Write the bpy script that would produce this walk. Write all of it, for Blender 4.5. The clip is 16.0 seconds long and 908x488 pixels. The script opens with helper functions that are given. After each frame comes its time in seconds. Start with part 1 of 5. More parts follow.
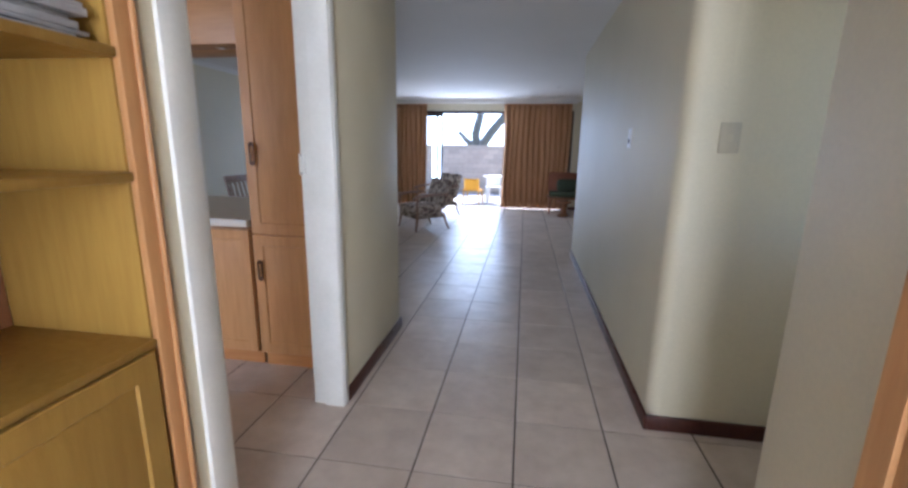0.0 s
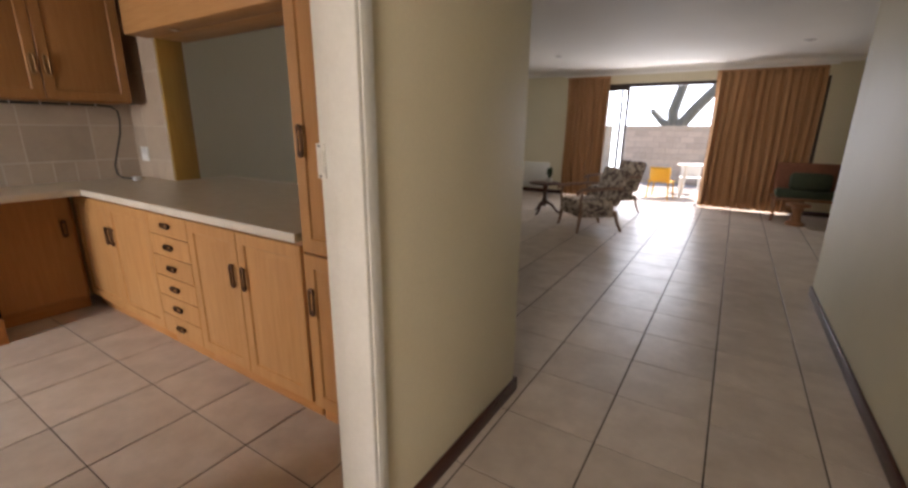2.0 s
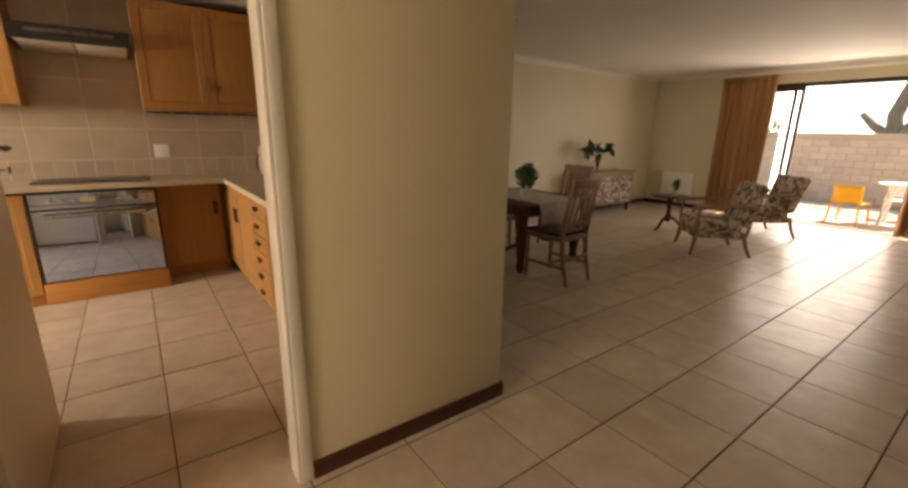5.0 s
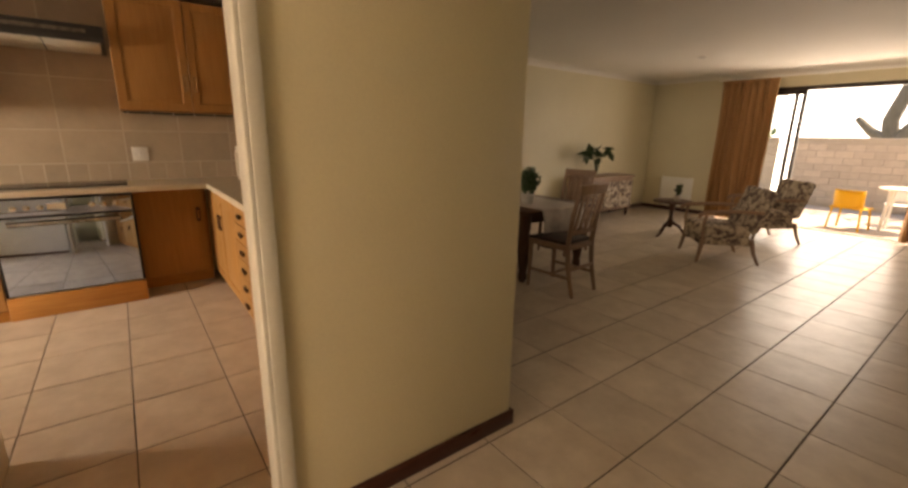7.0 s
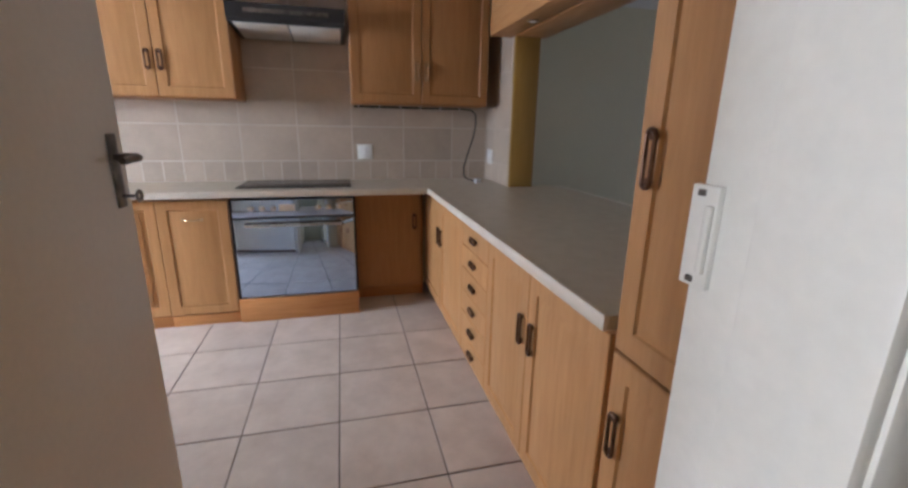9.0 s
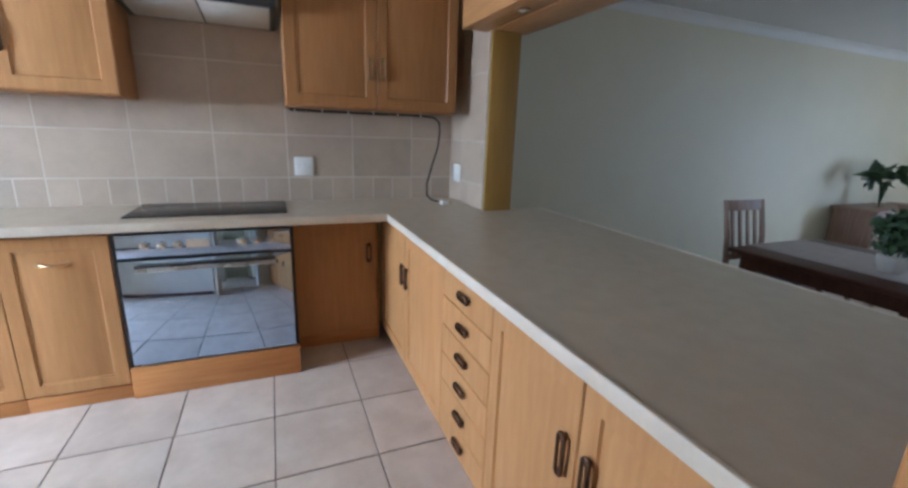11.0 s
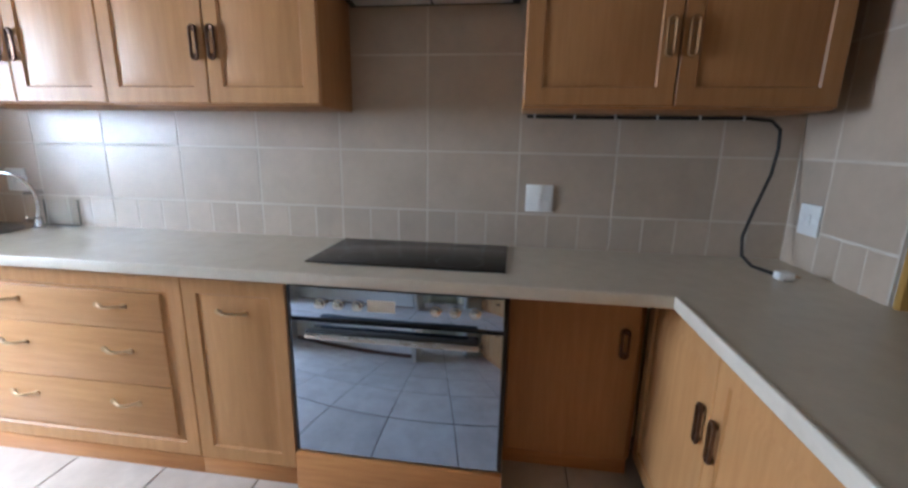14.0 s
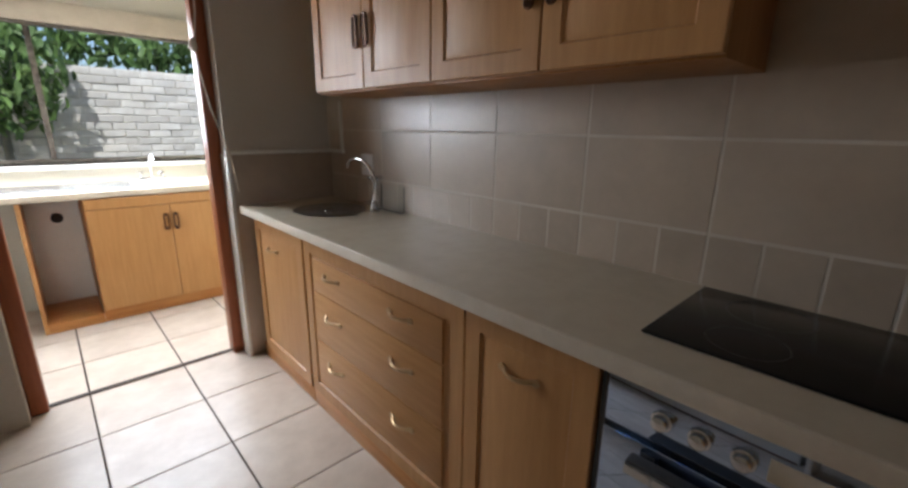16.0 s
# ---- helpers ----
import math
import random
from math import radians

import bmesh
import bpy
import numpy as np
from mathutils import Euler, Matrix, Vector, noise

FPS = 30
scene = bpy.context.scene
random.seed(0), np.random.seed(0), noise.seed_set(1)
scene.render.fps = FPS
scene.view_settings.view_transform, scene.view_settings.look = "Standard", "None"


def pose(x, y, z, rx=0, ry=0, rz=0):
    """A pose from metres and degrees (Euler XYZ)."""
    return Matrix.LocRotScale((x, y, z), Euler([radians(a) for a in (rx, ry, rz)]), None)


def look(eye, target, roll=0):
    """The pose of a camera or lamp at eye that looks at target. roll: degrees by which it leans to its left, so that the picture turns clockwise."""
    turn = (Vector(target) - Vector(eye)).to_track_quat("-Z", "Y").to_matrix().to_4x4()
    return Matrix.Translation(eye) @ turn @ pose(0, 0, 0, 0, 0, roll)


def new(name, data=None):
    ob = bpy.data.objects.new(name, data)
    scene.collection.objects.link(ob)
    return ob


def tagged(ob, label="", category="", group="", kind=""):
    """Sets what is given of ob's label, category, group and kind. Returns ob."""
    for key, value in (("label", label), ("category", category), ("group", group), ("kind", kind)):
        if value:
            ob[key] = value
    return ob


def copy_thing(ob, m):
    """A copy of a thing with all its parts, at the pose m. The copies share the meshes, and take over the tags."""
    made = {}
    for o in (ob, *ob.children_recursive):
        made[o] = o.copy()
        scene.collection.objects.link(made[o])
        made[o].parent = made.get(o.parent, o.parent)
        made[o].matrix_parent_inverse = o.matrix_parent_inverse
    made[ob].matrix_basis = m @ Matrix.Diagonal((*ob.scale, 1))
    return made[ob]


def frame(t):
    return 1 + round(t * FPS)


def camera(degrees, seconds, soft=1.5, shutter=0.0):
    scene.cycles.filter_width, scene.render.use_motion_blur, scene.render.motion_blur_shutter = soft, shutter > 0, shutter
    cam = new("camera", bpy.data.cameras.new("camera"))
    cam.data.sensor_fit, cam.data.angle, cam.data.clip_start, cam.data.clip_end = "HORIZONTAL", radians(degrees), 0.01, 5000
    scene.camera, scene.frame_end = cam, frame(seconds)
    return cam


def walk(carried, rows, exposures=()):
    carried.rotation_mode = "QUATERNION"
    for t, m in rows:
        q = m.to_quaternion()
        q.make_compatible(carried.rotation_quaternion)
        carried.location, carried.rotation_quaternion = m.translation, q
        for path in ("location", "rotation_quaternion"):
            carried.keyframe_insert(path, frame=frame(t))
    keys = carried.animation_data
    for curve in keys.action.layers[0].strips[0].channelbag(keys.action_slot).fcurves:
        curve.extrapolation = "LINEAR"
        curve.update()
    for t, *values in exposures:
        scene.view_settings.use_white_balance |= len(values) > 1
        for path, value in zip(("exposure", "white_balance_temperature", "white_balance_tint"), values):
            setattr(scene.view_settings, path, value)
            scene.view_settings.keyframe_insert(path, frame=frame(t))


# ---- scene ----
cam = camera(92.8, 16.0, soft=2.8)
METRES, EYE, TILT, LEAN, TURN = 6.2, 1.32, 0.0, 0.0, 9.0
ROWS = [
    (0.0, 0.0, 0.0, 0.0, 0.19, -12.46, -0.88),
    (0.5, 0.007, 0.0431, -0.0009, 3.8, -13.85, -0.38),
    (1.0, 0.0071, 0.0921, 0.0034, 8.79, -14.24, 0.4),
    (1.5, 0.0113, 0.1373, 0.0029, 16.53, -14.38, -0.12),
    (2.0, 0.0163, 0.1744, 0.0016, 23.5, -15.07, -0.54),
    (2.5, 0.0125, 0.2074, 0.003, 27.96, -15.32, -0.01),
    (3.0, 0.0218, 0.2307, 0.0044, 33.73, -15.41, 0.82),
    (5.5, 0.1464, 0.229, 0.0036, 45.24, -14.57, -1.08),
    (6.0, 0.1449, 0.2285, 0.0013, 44.12, -14.26, -1.06),
    (6.5, 0.131, 0.2378, 0.0042, 43.54, -14.06, -0.97),
    (7.0, 0.1038, 0.2497, 0.0009, 43.9, -14.04, -0.97),
    (7.5, 0.0588, 0.2686, 0.0038, 53.99, -13.76, -1.52),
    (8.0, 0.0145, 0.273, -0.0006, 62.6, -14.24, -2.06),
    (8.5, -0.0315, 0.2676, 0.0019, 65.52, -14.75, -1.42),
    (9.0, -0.0722, 0.2708, 0.0018, 66.73, -15.17, -0.96),
    (9.5, -0.1103, 0.2783, 0.0042, 65.28, -14.98, -1.23),
    (10.0, -0.1385, 0.2724, 0.0062, 58.31, -14.51, -1.99),
    (12.5, -0.2269, 0.3137, 0.0079, 64.34, -12.84, -2.5),
    (13.0, -0.2603, 0.3195, 0.0058, 73.35, -13.26, -1.99),
    (13.5, -0.3036, 0.3234, 0.0103, 79.08, -12.89, -1.93),
    (14.0, -0.3328, 0.3235, 0.0054, 88.92, -13.05, -1.06),
    (14.5, -0.3672, 0.3299, 0.0046, 99.14, -12.96, -2.42),
    (15.0, -0.388, 0.3264, 0.0037, 112.14, -14.45, -0.81),
    (15.5, -0.4061, 0.306, -0.0004, 120.57, -14.77, -1.12),
    (16.0, -0.435, 0.2714, 0.0027, 127.63, -14.97, -0.82),
]


# exposure and white balance follow the clip's own camera
EXPOSURES = [(0.0, 1.6, 5000, 16), (1.0, 1.38, 5050, 14), (1.5, 1.38, 5900, 17), (3.0, 1.35, 7200, 21), (5.5, 1.35, 10300, 24), (7.0, 1.35, 10600, 24), (7.5, 1.4, 10600, 24),
             (8.0, 1.92, 6500, 22), (8.5, 1.75, 5350, 16), (9.0, 1.52, 5300, 16), (9.5, 1.7, 5150, 17), (10.2, 1.8, 4850, 9), (12.5, 1.9, 4950, 9), (13.5, 1.57, 5000, 9), (14.0, 1.35, 4950, 9),
             (15.0, -0.05, 5050, 9), (15.5, -0.4, 5250, 10), (16.0, -0.25, 5900, 13)]

walk(cam, [(t, pose(0, 0, EYE, TILT, LEAN, TURN) @ pose(METRES * x, METRES * y, METRES * z, 90 + pitch, roll, yaw)) for t, x, y, z, yaw, pitch, roll in ROWS], EXPOSURES)

# ---- world, sun, window light and passage fill ----
world = bpy.data.worlds.new("world")
scene.world = world
world.use_nodes = True
wn, wl = world.node_tree.nodes, world.node_tree.links
sky = wn.new("ShaderNodeTexSky")
sky.sky_type, sky.sun_disc = "NISHITA", False
sky.sun_elevation, sky.sun_rotation = radians(55), radians(35)
wl.new(sky.outputs[0], wn["Background"].inputs[0])
wn["Background"].inputs[1].default_value = 0.15
sun_data = bpy.data.lights.new("sun", "SUN")
sun_data.energy, sun_data.angle, sun_data.color = 5.0, radians(0.5), (1.0, 0.95, 0.87)
sun = new("sun", sun_data)
sun.matrix_world = look((0, 0, 20), (-8.0, -11.5, 0))


def window_light(name, m, w, h, watts, color):
    d = bpy.data.lights.new(name, "AREA")
    d.shape, d.size, d.size_y, d.energy, d.color = "RECTANGLE", w, h, watts, color
    ob = new(name, d)
    ob.matrix_world = m
    return ob


# an area lamp looks down its -z: the pose turns it into the room
window_light("sliding_door_skylight", pose(-1.35, 10.13, 1.1, -90, 0, 0), 1.6, 2.0, 19, (0.86, 0.93, 1.0))
window_light("scullery_window_skylight", pose(-2.95, -2.56, 1.62, 45, 0, 0), 2.0, 1.05, 122, (0.95, 0.98, 0.98))
# unseen fill lamp, added in the passage to brighten the hall wall opposite
window_light("passage_fill_lamp", pose(1.6, 1.12, 1.5, 90, 0, 0), 0.8, 1.0, 0.4, (1.0, 0.97, 0.92))
window_light("entrance_window_skylight", pose(0.3, -2.62, 1.4, 90, 0, 0), 1.4, 1.6, 46, (1.0, 0.95, 0.88))


# ---- materials ----
def material(name, base, rough=0.5, metal=0.0, second=None, scale=6.0, stretch=(1, 1, 1), fine=60.0, bump=0.15, vary=0.06,
             wave=0.0, spread=0.5, coat=0.0, per_island=False, gloss=0.5):
    """Two scales of variation, a bump, and a shade of its own for each object (or island)."""
    m = bpy.data.materials.new(name)
    m.use_nodes = True
    n, l = m.node_tree.nodes, m.node_tree.links
    b = n["Principled BSDF"]
    b.inputs["Metallic"].default_value = metal
    b.inputs["Coat Weight"].default_value, b.inputs["Coat Roughness"].default_value = coat, rough
    b.inputs["Specular IOR Level"].default_value = gloss
    co = n.new("ShaderNodeTexCoord")
    mp = n.new("ShaderNodeMapping")
    mp.inputs["Scale"].default_value = stretch
    l.new(co.outputs["Object"], mp.inputs[0])
    if per_island:
        info = n.new("ShaderNodeNewGeometry").outputs["Random Per Island"]
    else:
        info = n.new("ShaderNodeObjectInfo").outputs["Random"]
    shift = n.new("ShaderNodeVectorMath")
    shift.operation = "MULTIPLY_ADD"
    shift.inputs[1].default_value = (37.0, 17.0, 23.0)
    l.new(info, shift.inputs[0])
    l.new(mp.outputs[0], shift.inputs[2])
    big = n.new("ShaderNodeTexNoise")
    big.inputs["Scale"].default_value = scale
    big.inputs["Detail"].default_value = 5
    big.inputs["Roughness"].default_value = 0.6
    small = n.new("ShaderNodeTexNoise")
    small.inputs["Scale"].default_value = fine
    small.inputs["Detail"].default_value = 3
    l.new(shift.outputs[0], big.inputs[0])
    l.new(shift.outputs[0], small.inputs[0])
    ramp = n.new("ShaderNodeMapRange")
    ramp.inputs[1].default_value, ramp.inputs[2].default_value = 0.5 - spread / 2, 0.5 + spread / 2
    l.new(big.outputs[0], ramp.inputs[0])
    mix = n.new("ShaderNodeMix")
    mix.data_type = "RGBA"
    second = second or tuple(c * 0.86 for c in base)
    mix.inputs[6].default_value, mix.inputs[7].default_value = (*base, 1), (*second, 1)
    l.new(ramp.outputs[0], mix.inputs[0])
    hsv = n.new("ShaderNodeHueSaturation")
    l.new(mix.outputs[2], hsv.inputs["Color"])
    a = n.new("ShaderNodeMath")
    a.operation = "MULTIPLY_ADD"
    a.inputs[1].default_value, a.inputs[2].default_value = 2 * vary, 1 - vary - 0.06
    l.new(info, a.inputs[0])
    a2 = n.new("ShaderNodeMath")
    a2.operation = "MULTIPLY_ADD"
    a2.inputs[1].default_value = 0.12
    l.new(small.outputs[0], a2.inputs[0])
    l.new(a.outputs[0], a2.inputs[2])
    l.new(a2.outputs[0], hsv.inputs["Value"])
    l.new(hsv.outputs[0], b.inputs["Base Color"])
    r = n.new("ShaderNodeMath")
    r.operation = "MULTIPLY_ADD"
    r.inputs[1].default_value, r.inputs[2].default_value = 0.16, rough - 0.08
    l.new(big.outputs[0], r.inputs[0])
    l.new(r.outputs[0], b.inputs["Roughness"])
    if bump:
        bp = n.new("ShaderNodeBump")
        bp.inputs["Strength"].default_value = bump
        bp.inputs["Distance"].default_value = 0.004
        l.new(small.outputs[0], bp.inputs["Height"])
        l.new(bp.outputs[0], b.inputs["Normal"])
    return m


def wood(name, light, dark, rough=0.4, along=(14, 14, 1.2), vary=0.05):
    return material(name, light, rough, 0, dark, 3.2, along, 26.0, 0.06, vary, spread=0.55, gloss=0.32)


WALL = material("cream_wall_paint", (0.67, 0.615, 0.445), 0.55, 0, (0.63, 0.575, 0.41), 1.3, fine=90, bump=0.12, vary=0.01)
WALL_KITCHEN = material("kitchen_wall_paint", (0.58, 0.55, 0.48), 0.6, 0, (0.52, 0.49, 0.42), 1.6, fine=90, bump=0.12, vary=0.01)
CEIL = material("ceiling_paint", (0.74, 0.72, 0.67), 0.8, 0, (0.70, 0.68, 0.63), 0.9, fine=120, bump=0.1, vary=0.01)
WHITE = material("white_gloss_paint", (0.80, 0.80, 0.75), 0.32, 0, (0.72, 0.72, 0.66), 5.0, fine=70, bump=0.08, vary=0.01)
DOORPAINT = material("cream_door_paint", (0.66, 0.60, 0.49), 0.45, 0, (0.61, 0.55, 0.45), 2.0, fine=60, bump=0.05, vary=0.01)
SKIRT = wood("dark_skirting_wood", (0.085, 0.030, 0.020), (0.05, 0.018, 0.013), 0.3, (14, 1.5, 14))
TILE = material("beige_floor_tile", (0.66, 0.575, 0.485), 0.34, 0, (0.46, 0.375, 0.30), 5.2, fine=22, bump=0.04, vary=0.075, spread=0.6, gloss=0.36)
TILES_FAR = material("beige_floor_tile_joined", (0.66, 0.575, 0.485), 0.34, 0, (0.46, 0.375, 0.30), 5.2, fine=22, bump=0.04, vary=0.075, spread=0.6, per_island=True, gloss=0.36)
GROUT = material("dark_grout", (0.045, 0.031, 0.024), 0.9, 0, (0.10, 0.07, 0.054), 3.0, fine=80, bump=0.3, vary=0.0)
WTILE = material("taupe_wall_tile", (0.52, 0.42, 0.315), 0.36, 0, (0.375, 0.295, 0.215), 4.0, fine=30, bump=0.08, vary=0.07, spread=0.6, gloss=0.8, coat=0.5)
WGROUT = material("pale_wall_grout", (0.68, 0.62, 0.53), 0.85, 0, (0.50, 0.44, 0.36), 4.0, fine=90, bump=0.2, vary=0.0)
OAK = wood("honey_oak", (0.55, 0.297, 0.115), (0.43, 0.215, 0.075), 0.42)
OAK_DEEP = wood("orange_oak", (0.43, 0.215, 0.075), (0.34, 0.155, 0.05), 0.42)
OAK_X = wood("honey_oak_lengthwise", (0.54, 0.292, 0.113), (0.42, 0.21, 0.073), 0.42, (1.2, 14, 14))
PINE = wood("orange_pine_plinth", (0.56, 0.27, 0.09), (0.40, 0.165, 0.05), 0.4, (1.2, 14, 14))
OAK_SIDE = wood("orange_veneer", (0.42, 0.20, 0.065), (0.34, 0.15, 0.045), 0.45)
YELLOWWOOD = wood("yellow_varnished_wood", (0.37, 0.225, 0.043), (0.29, 0.165, 0.03), 0.4)
OCHREWOOD = wood("ochre_varnished_wood", (0.40, 0.235, 0.055), (0.33, 0.185, 0.04), 0.42)
COUNTER = material("grey_beige_laminate", (0.56, 0.49, 0.37), 0.34, 0, (0.49, 0.42, 0.31), 14.0, fine=220, bump=0.02, vary=0.0, gloss=0.8)
EDGE = material("pale_counter_edge", (0.72, 0.66, 0.55), 0.4, 0, (0.62, 0.55, 0.44), 9.0, fine=90, bump=0.05, vary=0.0)
BRONZE = material("antique_bronze", (0.16, 0.078, 0.038), 0.34, 0.75, (0.05, 0.025, 0.015), 30, fine=80, bump=0.05)
BRASS = material("aged_brass", (0.60, 0.43, 0.23), 0.35, 0.7, (0.40, 0.26, 0.13), 30, fine=80, bump=0.05)
DULLBRASS = material("dull_brass", (0.38, 0.22, 0.09), 0.42, 0.6, (0.24, 0.13, 0.055), 30, fine=80, bump=0.05)
STEEL = material("brushed_steel", (0.55, 0.56, 0.57), 0.28, 1.0, (0.45, 0.46, 0.47), 8, (1, 40, 1), 60, 0.03)
CHROME = material("chrome", (0.75, 0.76, 0.78), 0.12, 1.0, None, 5, fine=40, bump=0.0)
DARKMETAL = material("aged_dark_metal", (0.26, 0.235, 0.205), 0.4, 0.8, (0.09, 0.08, 0.07), 30, fine=70, bump=0.05)
MIRROR = material("mirror_oven_glass", (0.46, 0.58, 0.80), 0.025, 1.0, (0.43, 0.55, 0.77), 2, fine=30, bump=0.0, vary=0.0)
HOBGLASS = material("black_hob_glass", (0.008, 0.0075, 0.007), 0.14, 0, (0.012, 0.011, 0.011), 3, fine=30, bump=0.0, vary=0.0, gloss=0.25)
BLACK = material("black_plastic", (0.022, 0.02, 0.02), 0.4, 0, (0.03, 0.03, 0.03), 8, fine=80, bump=0.05)
FILTER = material("white_hood_filter", (0.68, 0.66, 0.60), 0.6, 0, (0.58, 0.56, 0.5), 9, fine=140, bump=0.3, vary=0.0)
PLASTIC = material("white_plastic", (0.80, 0.79, 0.76), 0.35, 0, (0.74, 0.73, 0.69), 8, fine=80, bump=0.02)
IVORY = material("ivory_plastic", (0.55, 0.50, 0.36), 0.4, 0, (0.5, 0.45, 0.32), 8, fine=80, bump=0.02)
FRAME = material("bronze_aluminium", (0.045, 0.032, 0.026), 0.4, 0.5, (0.03, 0.022, 0.018), 12, fine=80, bump=0.03)
REDFRAME = wood("red_brown_frame", (0.33, 0.105, 0.042), (0.22, 0.065, 0.027), 0.4)
CURTAIN = material("ochre_curtain_cloth", (0.46, 0.255, 0.12), 0.9, 0, (0.36, 0.185, 0.08), 7, (1, 1, 0.15), 180, 0.3, 0.02)
DARKWOOD = wood("dark_brown_wood", (0.12, 0.05, 0.028), (0.065, 0.026, 0.016), 0.38)
GREYWOOD = wood("weathered_brown_wood", (0.35, 0.23, 0.16), (0.23, 0.14, 0.095), 0.45)
MIDWOOD = wood("warm_brown_wood", (0.30, 0.14, 0.06), (0.2, 0.085, 0.035), 0.4)
LEATHER = material("dark_seat_leather", (0.05, 0.025, 0.02), 0.45, 0, (0.03, 0.016, 0.013), 9, fine=120, bump=0.2)
CLOTH = material("pale_table_cloth", (0.62, 0.58, 0.54), 0.85, 0, (0.5, 0.44, 0.42), 18, fine=160, bump=0.2)
FLORAL = material("floral_upholstery", (0.52, 0.44, 0.35), 0.9, 0, (0.12, 0.082, 0.07), 15, fine=120, bump=0.25, vary=0.02, spread=0.14)
GREEN = material("dark_green_velvet", (0.055, 0.07, 0.035), 0.85, 0, (0.035, 0.045, 0.025), 12, fine=120, bump=0.25)
RUST = material("rust_upholstery", (0.24, 0.09, 0.045), 0.85, 0, (0.17, 0.06, 0.03), 12, fine=120, bump=0.25)
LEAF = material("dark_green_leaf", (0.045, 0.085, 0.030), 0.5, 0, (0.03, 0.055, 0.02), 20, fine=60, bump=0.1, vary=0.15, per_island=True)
# garden leaf green, lightened so that the colour holds some of the sun
LEAFOUT = material("sun_lightened_leaf", (0.16, 0.26, 0.07), 0.55, 0, (0.08, 0.15, 0.045), 9, fine=40, bump=0.1, vary=0.25, per_island=True)
BARK = material("grey_bark", (0.21, 0.20, 0.17), 0.9, 0, (0.13, 0.125, 0.10), 6, (3, 3, 0.6), 30, 0.6)
POT = material("pale_ceramic", (0.60, 0.57, 0.52), 0.35, 0, (0.5, 0.47, 0.42), 8, fine=50, bump=0.05)
YELLOW = material("yellow_plastic", (0.80, 0.43, 0.03), 0.4, 0, (0.74, 0.38, 0.02), 5, fine=60, bump=0.03)
PATIO = material("pale_patio_paving", (0.50, 0.46, 0.41), 0.85, 0, (0.40, 0.36, 0.32), 2, fine=40, bump=0.3, vary=0.06)
BRICK = material("buff_brick", (0.58, 0.50, 0.42), 0.9, 0, (0.48, 0.40, 0.33), 7, fine=60, bump=0.4, vary=0.12)
# yard brick paled so that its colour carries the sun glare
GLAREBRICK = material("glare_pale_brick", (0.80, 0.78, 0.73), 0.9, 0, (0.62, 0.58, 0.52), 5, fine=50, bump=0.4, vary=0.14)
MORTAR = material("grey_mortar", (0.51, 0.45, 0.38), 0.95, 0, (0.43, 0.37, 0.31), 6, fine=60, bump=0.4, vary=0.0)
SOIL = material("dry_garden_ground", (0.22, 0.19, 0.11), 0.95, 0, (0.12, 0.13, 0.06), 0.8, fine=20, bump=0.6, vary=0.0)
PAPER = material("grey_paper", (0.30, 0.31, 0.33), 0.7, 0, (0.5, 0.5, 0.5), 30, (1, 1, 30), 60, 0.1, 0.15)
BLIND = material("pale_roman_blind", (0.55, 0.49, 0.40), 0.9, 0, (0.47, 0.41, 0.33), 10, fine=120, bump=0.3)
CABLE = material("black_cable", (0.018, 0.017, 0.016), 0.5, 0, None, 20, fine=60, bump=0.0)
# near-black colour that paints the shade inside gaps and holes
CAVITY_SHADE = material("cavity_shade", (0.025, 0.018, 0.013), 0.8, 0, None, 10, fine=60, bump=0.0)
ROOF = material("roof_slab", (0.4, 0.36, 0.32), 0.9, 0, None, 3, fine=40, bump=0.2)

glass = bpy.data.materials.new("clear_glass")
glass.use_nodes = True
g = glass.node_tree.nodes["Principled BSDF"]
g.inputs["Transmission Weight"].default_value, g.inputs["Roughness"].default_value, g.inputs["IOR"].default_value = 1.0, 0.0, 1.02
g.inputs["Base Color"].default_value = (0.96, 0.98, 0.97, 1)


# ---- mesh helpers ----
def box(bm, a, b, bevel=0.0):
    """A box from corner a to corner b, its edges softened by bevel."""
    lo, hi = [min(p, q) for p, q in zip(a, b)], [max(p, q) for p, q in zip(a, b)]
    vs = bmesh.ops.create_cube(bm, size=1.0)["verts"]
    for v in vs:
        v.co = Vector([lo[i] + (v.co[i] + 0.5) * (hi[i] - lo[i]) for i in range(3)])
    if bevel:
        es = list({e for v in vs for e in v.link_edges})
        bmesh.ops.bevel(bm, geom=es, offset=bevel, segments=2, affect="EDGES", profile=0.5)
    return bm


def B(a, b, bevel=0.0):
    return box(bmesh.new(), a, b, bevel)


